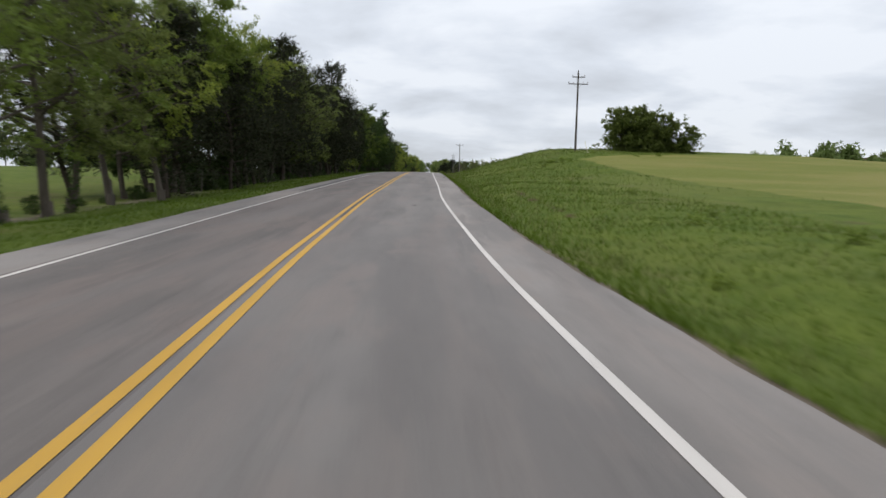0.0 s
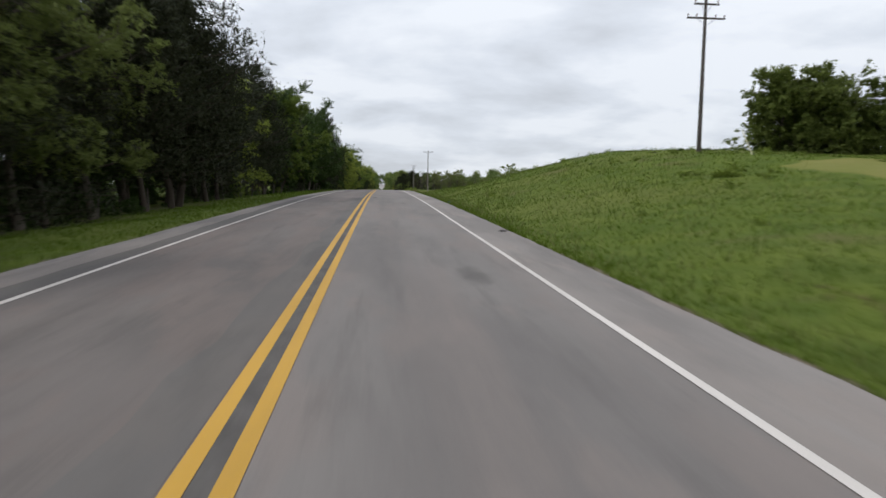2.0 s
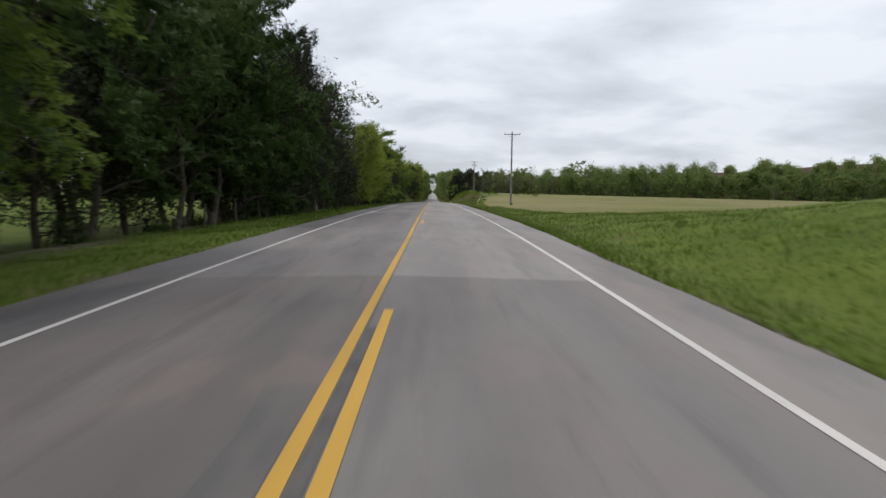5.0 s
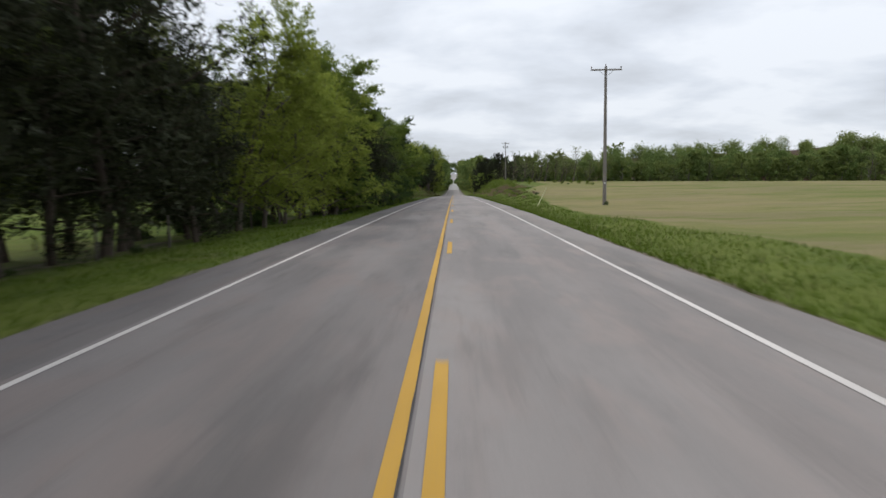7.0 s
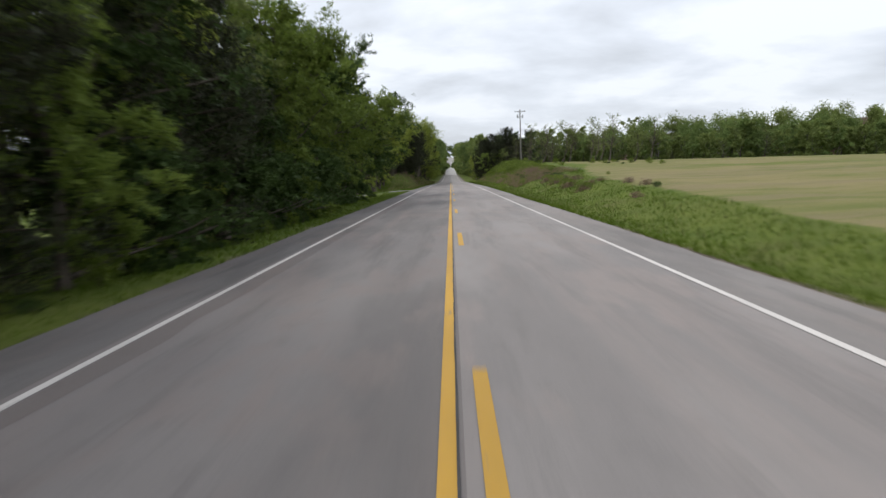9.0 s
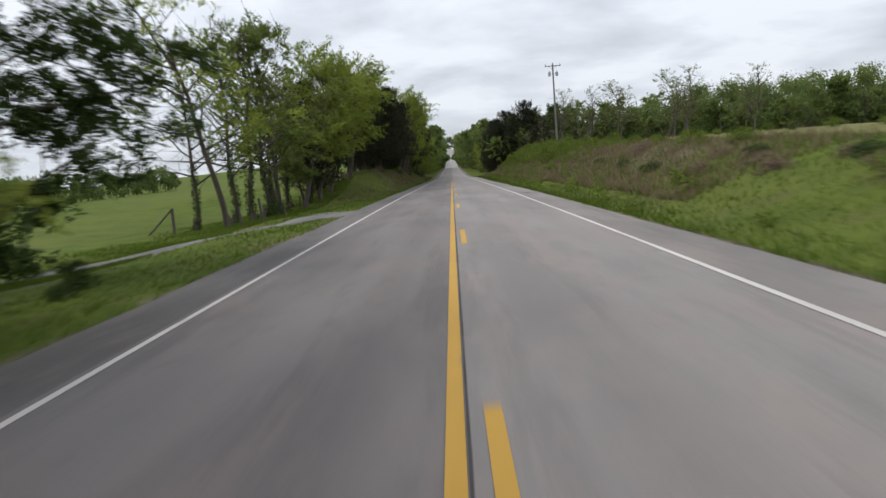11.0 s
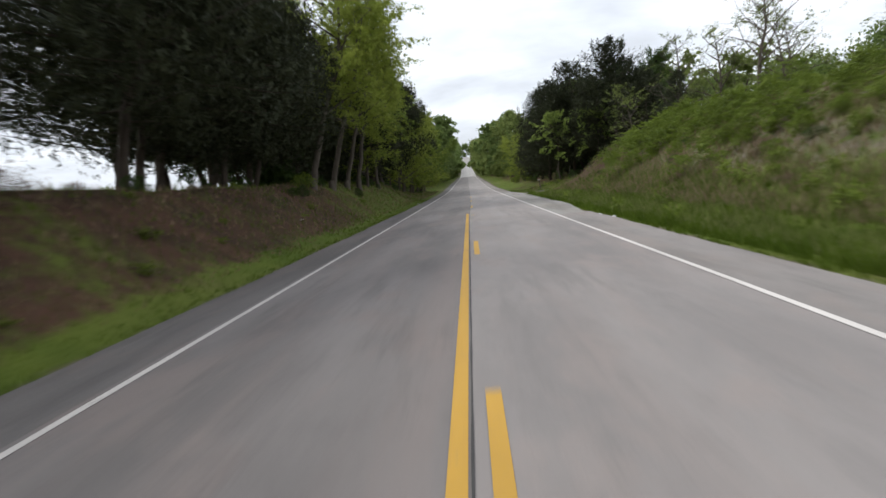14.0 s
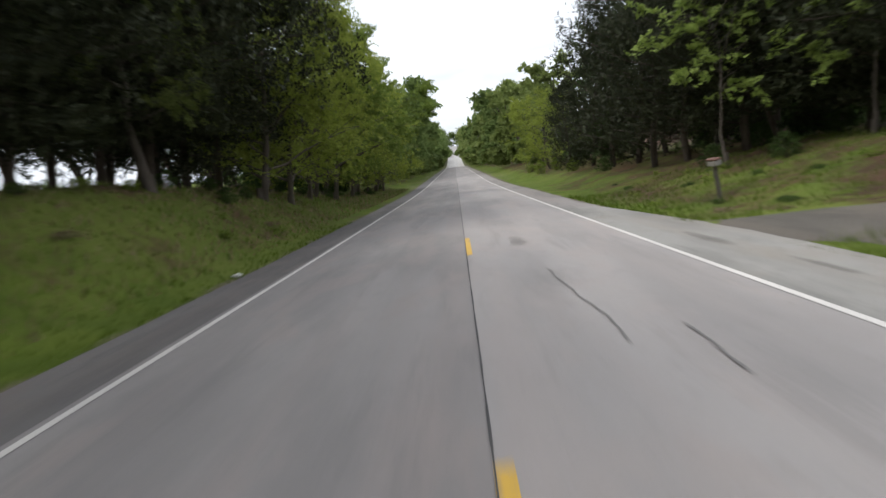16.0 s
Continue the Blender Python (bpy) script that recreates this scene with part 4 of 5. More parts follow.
kind("lane1", broadleaf("wood_tree", 35, 13.5, 5.2, LEAF_WOOD, BARK, 900, 0.95, 0.03, 1.15, 4, "distant tree in green leaf closing over the road", twigs=1), "far lane trees")
kind("lane2", broadleaf("wood_tree", 36, 13.0, 5.2, LEAF_WOODPALE, BARK, 900, 0.95, 0.03, 1.15, 4, "distant pale green tree closing over the road", twigs=1), "far lane trees")
kind("far3", broadleaf("wood_tree", 20, 15.0, 4.6, LEAF_WOODPALE, BARK_PALE, 1200, 0.6, 0.16, 1.0, 10, "distant thin-leaved woodland tree"), "woodland trees")


def row(y0, y1, step, x0, x1, kinds, s0=0.9, s1=1.15, jx=0.6):
    """A ragged row from y0 to y1, running from x0 to x1 beside the road."""
    y = y0
    while y < y1:
        f = (y - y0) / (y1 - y0)
        plant(kinds[int(prng.integers(len(kinds)))], x0 + (x1 - x0) * f + prng.normal(0, jx) + road_x(y), y + prng.normal(0, 0.4), prng.uniform(s0, s1))
        y += step * prng.uniform(0.8, 1.25)


# left of the road, from the bend to the pasture
row(15, 36, 3.0, -11.0, -10.8, ("sparse1", "twiggy", "olive1", "twiggy", "sparse2"), 0.85, 1.0)
row(35, 60, 3.2, -10.3, -11.4, ("cedarpole", "cedarpole", "cedar1"), 0.86, 1.0)
row(36, 60, 5.2, -12.8, -13.4, ("greenhigh", "crownhigh", "olive1"), 0.82, 0.92)
row(60, 84, 3.2, -11.4, -11.8, ("cedar1", "cedarpole", "cedar3"), 0.95, 1.1)
row(61, 84, 5.5, -11.0, -11.6, ("greenhigh", "olive1"), 0.84, 0.95)
row(70, 78, 5.6, -11.8, -12.0, ("greenhigh", "crownhigh", "olive1"), 1.0, 1.1)
row(92, 104, 5.6, -14.6, -14.6, ("crownhigh", "greenhigh", "olive1"), 1.0, 1.1)
row(83, 92, 2.8, -10.9, -11.2, ("cedarpole", "cedar3", "cedarpole"), 1.05, 1.15)
row(84, 128, 3.0, -12.0, -13.0, ("cedarpole", "cedar3", "cedarpole", "cedar1"), 0.95, 1.15)
row(98, 128, 6.0, -13.8, -14.6, ("canopy2", "olive1", "greenhigh"), 0.88, 1.02)
row(38, 84, 3.8, -15.5, -16.5, ("back2", "back2", "back1"), 0.9, 1.05)
row(84, 128, 6.0, -17.0, -17.0, ("back2", "back1"), 0.95, 1.1)
row(124, 148, 3.8, -13.2, -12.4, ("spring1", "deep1", "cedar1", "spring2", "deep2"), 0.88, 1.05)
row(148, 162, 3.6, -12.4, -12.0, ("deep1", "cedar1", "deep2"), 0.92, 1.05)
row(160, 181, 2.6, -11.6, -11.2, ("cedarpole", "cedar3", "cedarpole", "cedar1"), 0.95, 1.12)
row(181, 193, 2.5, -11.2, -10.9, ("cedarpole", "cedar3", "cedarpole", "cedar1"), 0.9, 1.02)
row(193.5, 198, 2.6, -10.8, -10.6, ("cedarpole", "cedar1"), 0.76, 0.86)
row(130, 198, 3.6, -16.0, -14.6, ("back2", "back2", "back1"), 0.95, 1.15)
row(198, 214, 3.0, -9.6, -8.2, ("canopy1", "canopy1", "canopy2"), 0.74, 0.84, 0.3)
row(212, 228, 2.8, -8.2, -7.8, ("hedge1", "hedge2", "hedge1"), 0.82, 0.98, 0.3)
row(200, 226, 5.0, -12.6, -12.2, ("bare2", "bare1", "olive1"), 0.95, 1.1)
row(227, 254, 2.5, -7.7, -7.8, ("hedge2", "cedar1", "hedge1", "hedge2"), 0.84, 1.0, 0.25)
row(216, 254, 4.6, -11.0, -10.4, ("greenhigh", "canopy2", "olive1"), 0.9, 1.03)
row(256, 282, 3.3, -9.8, -11.0, ("deep2", "spring1", "canopy2", "deep1"), 0.86, 0.98)
row(206, 285, 4.4, -14.0, -15.0, ("back2", "back2", "back1"), 0.8, 0.92)
for x, y, s, k in ((-11.4, 160.5, 1.1, "deep1"), (-11.2, 155.0, 1.1, "deep2"), (-13.5, 172, 1.0, "back2"), (-13.8, 184, 0.95, "back2"), (-10.0, 178.8, 1.0, "paletrunk"), (-13.6, 186.0, 0.92, "olive1"), (-13.0, 194.5, 0.9, "olive1"),
                   (-8.2, 213.5, 0.8, "cedarpole"), (-7.6, 221.5, 0.85, "cedar1"), (-7.5, 224.5, 0.85, "cedarpole"), (-8.0, 233.0, 0.85, "cedar1"), (-8.2, 240.0, 0.85, "cedarpole"), (-11.5, 212, 0.85, "back2"), (-11.5, 218, 0.85, "back2")):
    plant(k, x, y, s)
for i, (x, y) in enumerate(((-15.0, 304.3), (-13.4, 305.0), (-14.2, 308.6), (-13.8, 311.2), (-13.6, 313.6), (-14.0, 317.4), (-15.0, 320.6), (-14.4, 323.6))):
    plant(("twiggy", "sparse2", "twiggy", "sparse1")[i % 4], x, y, prng.uniform(1.0, 1.3))
for x, y, s, k in ((-13.0, 315.6, 1.08, "olive1"), (-12.6, 321.6, 1.08, "crownhigh"), (-12.2, 325.8, 1.05, "crownhigh"), (-12.0, 330.2, 0.95, "crownhigh"), (-13.0, 323.2, 0.8, "cedarpole"), (-12.6, 328.0, 0.85, "cedarpole"), (-13.2, 326.5, 0.85, "cedar3"), (-13.4, 330.6, 0.85, "cedar3"), (-14.8, 333.4, 0.7, "cedar2"), (-11.2, 337.4, 1.0, "crownhigh"), (-11.9, 341.2, 0.95, "greenhigh"), (-13.4, 341.8, 0.8, "cedarhigh2"), (-13.6, 335.0, 0.8, "bare2"),
                   (-12.8, 313.0, 0.4, "under"), (-13.4, 319.0, 0.4, "under"), (-12.8, 324.0, 0.35, "bush3"), (-11.6, 335.6, 0.35, "under"),
                   (-9.0, 377.6, 1.12, "crownhigh"), (-8.9, 382.4, 1.08, "crownhigh"), (-8.8, 387.0, 1.04, "crownhigh"), (-8.7, 391.5, 1.05, "crownhigh"), (-8.8, 396.4, 0.98, "canopy1"), (-8.6, 401.6, 1.0, "greenhigh"), (-9.2, 409.6, 0.88, "olive1"), (-10.8, 413.0, 0.95, "cedarhigh1"), (-13.2, 407.0, 1.0, "cedarhigh2"), (-13.0, 416.0, 0.95, "cedarhigh2"), (-12.8, 388.6, 0.95, "cedarhigh2"), (-13.2, 394.5, 1.0, "cedarhigh1"), (-11.8, 401.0, 1.0, "cedarhigh2")):
    plant(k, x, y, s)
row(345, 370, 2.7, -12.2, -11.6, ("cedarhigh1", "cedarhigh2", "cedarhigh1"), 0.86, 1.0)
row(370, 379, 2.9, -11.4, -11.2, ("cedarhigh1", "cedarhigh2"), 0.95, 1.1)
row(385, 415, 3.2, -11.8, -11.6, ("cedar1", "cedar3", "cedar2"), 0.58, 0.75)
row(369, 384, 3.6, -15.4, -15.0, ("back2", "back2", "cedar3"), 0.85, 1.0)
row(382, 400, 3.6, -16.0, -15.0, ("back2", "back2", "back1"), 0.8, 1.0)
row(403, 424, 3.6, -11.2, -10.8, ("cedarhigh2", "cedar1", "cedarhigh1"), 0.9, 1.05)
row(418.5, 470, 3.5, -9.0, -9.6, ("canopy1", "canopy2", "canopy1", "spring1"), 0.98, 1.15)
row(396, 470, 4.6, -16.0, -15.0, ("back2", "back1"), 1.0, 1.15)
# shaded undergrowth
row(14, 36, 2.8, -12.4, -12.2, ("under", "bush3", "under"), 0.45, 0.7)
row(36, 56, 4.4, -12.2, -12.2, ("under", "bush3"), 0.35, 0.6)
row(56, 82, 2.8, -10.6, -10.9, ("under", "under", "bush3"), 0.45, 0.8)
row(84, 106, 3.4, -11.6, -11.8, ("under", "bush3"), 0.45, 0.7, 0.3)
row(106, 130, 2.6, -11.4, -11.6, ("under", "under", "bush2"), 0.4, 0.65, 0.3)
row(128, 162, 3.4, -13.0, -11.8, ("under", "bush3"), 0.6, 0.95)
row(210, 228, 3.0, -7.0, -6.6, ("under", "bush3"), 0.25, 0.4, 0.2)
row(226, 254, 1.7, -6.5, -6.6, ("under", "under", "bush3", "bush2"), 0.28, 0.5, 0.2)
row(256, 283, 2.4, -7.6, -8.4, ("under", "under", "bush3"), 0.4, 0.7, 0.3)
row(416, 470, 3.0, -10.6, -9.6, ("under", "bush3"), 0.6, 1.0)
row(344, 372, 2.2, -9.7, -9.6, ("bush3", "bramble", "under"), 0.30, 0.5)
row(372, 418, 1.5, -9.4, -9.3, ("under", "bush3", "bush1", "under"), 0.28, 0.55)
row(160, 196, 6.5, -10.6, -10.6, ("bush3", "bush3"), 0.3, 0.5)
# the lane of trees that closes in ahead
row(474, 560, 5.8, -13.0, -12.4, ("far2", "far1", "far2", "far1"), 1.0, 1.25, 0.9)
row(560, 760, 6.2, -12.8, -12.4, ("lane1", "lane2", "lane1"), 1.15, 1.4, 0.7)
row(474, 560, 5.8, 13.8, 13.6, ("far2", "far1", "far3", "far2"), 0.8, 1.05, 0.9)
row(560, 760, 6.2, 13.2, 12.4, ("lane2", "lane1"), 1.1, 1.35, 0.7)
# the clump on the knoll
for x, y, s, k in ((31.6, 97.6, 0.88, "knolltree"), (33.8, 96.6, 1.06, "knolltree"), (36.2, 95.6, 1.1, "knolltree"), (38.4, 94.2, 0.88, "knolltree"), (35.2, 98.6, 0.95, "knolltree"), (32.8, 99.0, 0.78, "knolltree"), (37.6, 97.2, 0.95, "knolltree"), (40.2, 93.4, 0.62, "knolltree"),
                   (34.4, 96.4, 0.62, "thicket"), (37.0, 95.0, 0.62, "thicket"), (32.4, 97.6, 0.42, "thicket"), (39.0, 93.6, 0.42, "thicket"), (30.4, 98.2, 0.9, "bush3"),
                   (29.4, 98.4, 0.55, "bush3"), (27.6, 98.0, 0.50, "bush3"), (26.2, 97.0, 0.40, "bush3"), (28.4, 97.2, 0.5, "bush1"), (40.2, 92.0, 0.6, "bush3")):
    plant(k, x, y, s, None, 0.7 if k == "thicket" else 0.1, 1.28 if k == "thicket" else 1.0)
# the brushy bank: tall bushes along its crest and upper face, dry brambles below
for i in range(72):
    y = 326 + 72 * ((i * 0.618) % 1.0)
    x = 10.4 + 6.0 * ((i * 0.755) % 1.0)
    plant(("bush1", "shrub1", "bush1", "shrub1", "bush3")[i % 5], x, y, (prng.uniform(0.55, 0.9) if x < 12.5 else prng.uniform(0.4, 0.62)) * (1.5 if y < 362 else 1.1), None, 0.15, prng.uniform(0.75, 1.05))
for i in range(70):
    y = 300 + 97 * ((i * 0.618) % 1.0)
    plant(("bramble", "bush1", "bramble", "bush3", "bramble")[i % 5], 8.2 + 2.8 * ((i * 0.414) % 1.0), y, prng.uniform(0.4, 0.75), None, 0.1, prng.uniform(0.6, 0.9))
for i in range(110):
    y = 288 + 110 * ((i * 0.618) % 1.0)
    plant(("weed", "weed", "rosette")[i % 3], 5.5 + 3.6 * ((i * 0.755) % 1.0), y, prng.uniform(0.6, 1.2) * (0.6 if i % 3 == 2 else 1))
for i in range(30):
    plant(("bush1", "shrub1", "bush1")[i % 3], 9.6 + 2.9 * ((i * 0.755) % 1.0), 316 + 80 * ((i * 0.618) % 1.0), prng.uniform(0.45, 0.8), None, 0.12, prng.uniform(0.75, 1.0))
for i in range(70):
    y = 340 + 57 * ((i * 0.618) % 1.0)
    plant(("shrub1", "shrub1", "bush1")[i % 3], 11.0 + 4.6 * ((i * 0.755) % 1.0), y, prng.uniform(0.62, 1.0), None, 0.1, prng.uniform(0.75, 1.0))
for i in range(20):
    plant(("bush1", "shrub1", "bush1", "bush3")[i % 4], 8.8 + 4.0 * ((i * 0.414) % 1.0), 364 + 24 * ((i * 0.618) % 1.0), prng.uniform(0.5, 0.9), None, 0.12, prng.uniform(0.75, 1.0))
for i in range(104):
    y = 336 + 61 * ((i * 0.618) % 1.0)
    x = np.interp(y, (336, 352, 362, 397), (11.6, 10.9, 9.5, 9.3)) + 5.0 * ((i * 0.755) % 1.0)
    plant(("bush1", "bush2", "bush1", "shrub1")[i % 4], x, y, prng.uniform(0.62, 0.92) * (0.9 if i % 4 == 1 else 1.0), None, 0.2, prng.uniform(0.75, 0.95))
for x, y, sc in ((8.2, 389.0, 0.8), (9.4, 390.0, 0.9), (8.2, 393.5, 0.8), (8.8, 395.6, 0.9), (9.6, 397.0, 0.8), (8.0, 391.2, 0.6), (9.2, 392.4, 0.8), (10.4, 396.2, 0.9), (7.4, 396.4, 0.5), (8.6, 386.6, 0.9), (10.0, 387.6, 1.1), (11.4, 388.8, 1.2), (12.6, 391.0, 1.2), (11.6, 393.6, 1.1), (9.2, 384.6, 1.0)):
    plant("bramble", x, y, sc, None, 0.05, 1.0)
for i in range(22):
    plant(("bush1", "bush3", "bush2")[i % 3], prng.uniform(17, 34), 316 + 3.6 * i, prng.uniform(0.6, 0.95), None, 0.1, 0.9)
for i in range(52):
    y = 262 + 70 * ((i * 0.618) % 1.0)
    plant(("bramble", "bramble", "bush3", "bramble", "bush1")[i % 5], 9.0 + (2.0 if y < 292 else 4.8) * ((i * 0.414) % 1.0), y, prng.uniform(0.8, 1.3), None, 0.15, 0.85)
for i in range(12):
    plant(("bramble", "bush3", "bramble")[i % 3], prng.uniform(8.8, 11.8), 250 + 3.4 * i, prng.uniform(0.4, 0.75))
for i in range(80):
    y = 8 + 380 * ((i * 0.618) % 1.0)
    if not 165 < y < 262:
        plant("weed", prng.uniform(5.6, 15) + road_x(y), y, prng.uniform(0.4, 0.9))
for x, y, s, k in ((20, 385, 0.9, "bare1"), (24, 392, 1.0, "bare2"), (17, 394, 0.85, "bare1"), (28, 378, 1.0, "bare2"), (22, 372, 0.8, "bare1"), (33, 366, 1.0, "bare2"), (38, 372, 1.0, "bare1"), (21, 398, 1.0, "bare1"),
                   (33, 360, 0.8, "bare2"), (46, 366, 0.9, "bare1"), (15.5, 404.0, 0.9, "bare2"), (13.0, 423.0, 1.05, "paletrunk"), (16, 388, 0.55, "cedar2"), (29, 352, 0.62, "bare1"), (39, 354, 0.75, "bare2"), (27, 398, 1.0, "bare1"), (31, 386, 0.9, "bare1")):
    plant(k, x, y, s)
for i in range(13):
    plant(("weed", "bush1", "weed")[i % 3], prng.uniform(16.6, 20.0), prng.uniform(77.5, 83.5), prng.uniform(0.9, 1.5) * (0.35 if i % 3 == 1 else 1), None, 0.05, 0.7)
for i in range(44):
    plant(("weed", "weed", "bush3")[i % 3], 15 + 22 * ((i * 0.755) % 1.0), 84 + 42 * ((i * 0.618) % 1.0), prng.uniform(0.6, 1.3) * (0.3 if i % 3 == 2 else 1), None, 0.05, 0.8)
for x, y, sc in ((22.6, 96.4, 0.45), (23.4, 97.0, 0.5), (25.0, 96.6, 0.55), (25.8, 97.4, 0.6), (21.6, 97.4, 0.35)):
    plant("bush3", x, y, sc, None, 0.05, 0.9)
for i in range(30):
    plant(("bramble", "weed", "bush3")[i % 3], prng.uniform(6.2, 12), 405 + 18 * ((i * 0.618) % 1.0), prng.uniform(0.3, 0.55) * (1.8 if i % 3 == 1 else 1), None, 0.05, 0.7)
for i in range(46):
    plant(("weed", "bramble", "weed")[i % 3], prng.uniform(-11.5, -6.4), 336 + 90 * ((i * 0.618) % 1.0), prng.uniform(0.3, 0.6) * (1.8 if i % 3 != 1 else 1), None, 0.05, 0.6)
# the wood beyond the drive
for x, y, s, k in ((14.5, 419.0, 1.08, "cedarhigh2"), (17.8, 413.0, 0.9, "cedarhigh1"), (21.0, 410.2, 1.0, "cedarhigh2"), (11.8, 423, 0.95, "cedar3"), (11.0, 426, 0.95, "cedar3"), (11.5, 431, 1.2, "cedar1"), (11.2, 436, 1.0, "cedar3"), (11.0, 442, 1.2, "cedar1"), (10.6, 448, 1.1, "cedar2"), (13.4, 420, 1.05, "cedar3"), (17, 417, 1.15, "cedar3"),
                   (13.5, 424, 1.1, "cedar1"), (17.5, 420, 1.1, "cedar1"), (18, 417, 1.0, "cedar3"), (22, 424, 1.1, "back1"), (19, 416, 1.0, "back2"), (18, 431, 1.1, "back1"), (24, 434, 1.1, "back1"), (10.9, 416.4, 0.95, "broad2"), (14.8, 413.4, 0.9, "broad2"), (17.6, 414.6, 0.9, "cedarhigh2"),
                   (11.2, 455, 0.8, "canopy1"), (10.5, 462, 0.75, "canopy2"), (11, 470, 0.9, "canopy1"), (9.0, 458, 1.0, "bush2"), (8.8, 465, 1.1, "bush1"), (15, 436, 1.1, "back2"), (15, 444, 1.1, "back1"), (15, 455, 1.1, "back1"), (16, 465, 1.1, "back1"), (12.0, 414, 0.8, "under"),
                   (15.5, 412, 0.7, "under"), (18.5, 414, 0.8, "under"), (22, 416, 0.9, "under"), (11, 418, 0.8, "under"), (9.6, 432, 0.8, "under"), (9.8, 444, 0.8, "bush2"), (10, 454, 0.9, "bush2"), (20, 419, 1.0, "under"),
                   (19, 428, 1.1, "back2"), (23, 432, 1.1, "back2"), (27, 438, 1.1, "back1"), (16.5, 418, 0.9, "under"), (14, 420, 0.9, "under"), (18, 424, 1.0, "under"), (20.5, 427, 1.0, "under")):
    plant(k, x, y, s)
# far woods round the field, rising up the ridge behind
for i in range(34):
    plant(("bramble", "weed", "bramble")[i % 3], -6.6 - 4.0 * ((i * 0.755) % 1.0), 318 + 66 * ((i * 0.618) % 1.0), prng.uniform(0.22, 0.42) * (1.7 if i % 3 == 1 else 1), None, 0.08, 0.6)
plant("bush3", 13.2, 223.2, 0.42, None, 0.0, 1.7)
row_x = 22.0
while row_x < 330:
    base_y = 446 - 0.10 * row_x
    plant(("far1", "far2", "far2", "far3")[int(prng.integers(4))], row_x, base_y + prng.normal(0, 2.5), prng.uniform(0.8, 1.15))
    plant(("lane1", "lane2")[int(prng.integers(2))], row_x + 2.4, base_y - 3 + prng.normal(0, 1), prng.uniform(0.45, 0.65))
    row_x += prng.uniform(5.0, 7.5)
for i in range(16):
    plant(("bare1", "bare2", "far3")[i % 3], 20 + 9.5 * i + prng.normal(0, 2), 441 - 0.9 * i + prng.normal(0, 2), prng.uniform(0.85, 1.15))
plant("far3", 118, 640, 1.9)
plant("far3", 62, 560, 1.5)


def far_woods(name, spots, material, label, seed, leaves=430, size=1.2):
    """Crowns and trunks too far off to pick apart, in one mesh each of leaves and stems."""
    r = np.random.default_rng(seed)
    root = tagged(new(name), label, "woods", kind="stuff")
    soup, cs = Soup(), []
    for x, y, h in spots:
        z = float(ground_z(x, y))
        soup.tube([(x, y, z - 0.5), (x + r.normal(0, 0.3), y, z + h * 0.8)], [0.22, 0.08], 4)
        lobes = np.stack([r.normal(0, h * 0.15, 9), r.normal(0, h * 0.15, 9), r.uniform(0.15, 0.92, 9) * h], -1)
        lobes[:, :2] *= (1.25 - 0.8 * lobes[:, 2:3] / h)
        p = lobes[r.integers(0, 9, leaves)] + r.normal(0, h * 0.075, (leaves, 3))
        p[:, 2] = np.abs(p[:, 2])
        cs.append(p + np.array([x, y, z]))
    soup.mesh("trunks", BARK, root)
    leaves_mesh("crowns", np.concatenate(cs), size, material, root, r, level=0.35)


def spots(xs, ys, n, h0, h1, seed, jx=3.0):
    r = np.random.default_rng(seed)
    return [(float(np.interp(t, (0, 1), xs)) + r.normal(0, jx), float(np.interp(t, (0, 1), ys)) + r.normal(0, 4), r.uniform(h0, h1)) for t in (np.arange(n) + r.random(n)) / n]


far_woods("far_woods", spots((30, 330), (458, 428), 84, 12, 16.5, 41), LEAF_WOOD, "wooded ridge in mixed spring green beyond the field", 51, 2300, 0.58)
far_woods("far_woods", spots((50, 340), (476, 447), 76, 13, 17.5, 42), LEAF_WOODPALE, "pale green crowns high on the wooded ridge", 52, 2300, 0.58)
far_woods("far_woods", spots((330, 760), (420, 330), 70, 13, 19, 43), LEAF_WOOD, "distant woods along the ridge", 53)
far_woods("far_woods", spots((-130, -190), (180, 700), 80, 11, 16, 44), LEAF_WOOD, "distant tree line beyond the pasture", 54)
far_woods("far_woods", spots((-12.4, -11.4), (764, 1140), 76, 15, 20, 45, 0.8), LEAF_WOOD, "trees walling in the far climb of the road", 55)
far_woods("far_woods", spots((12.4, 11.4), (764, 1140), 76, 14, 19, 46, 0.8), LEAF_WOODPALE, "pale green trees along the far climb of the road", 56)
far_woods("far_woods", spots((104, 190), (184, 238), 22, 9.5, 13, 48), LEAF_WOOD, "low wooded rise beyond the near field", 58)
far_woods("far_woods", spots((-60, 60), (1150, 1150), 40, 15, 21, 47), LEAF_WOOD, "trees on the far hilltop", 57)


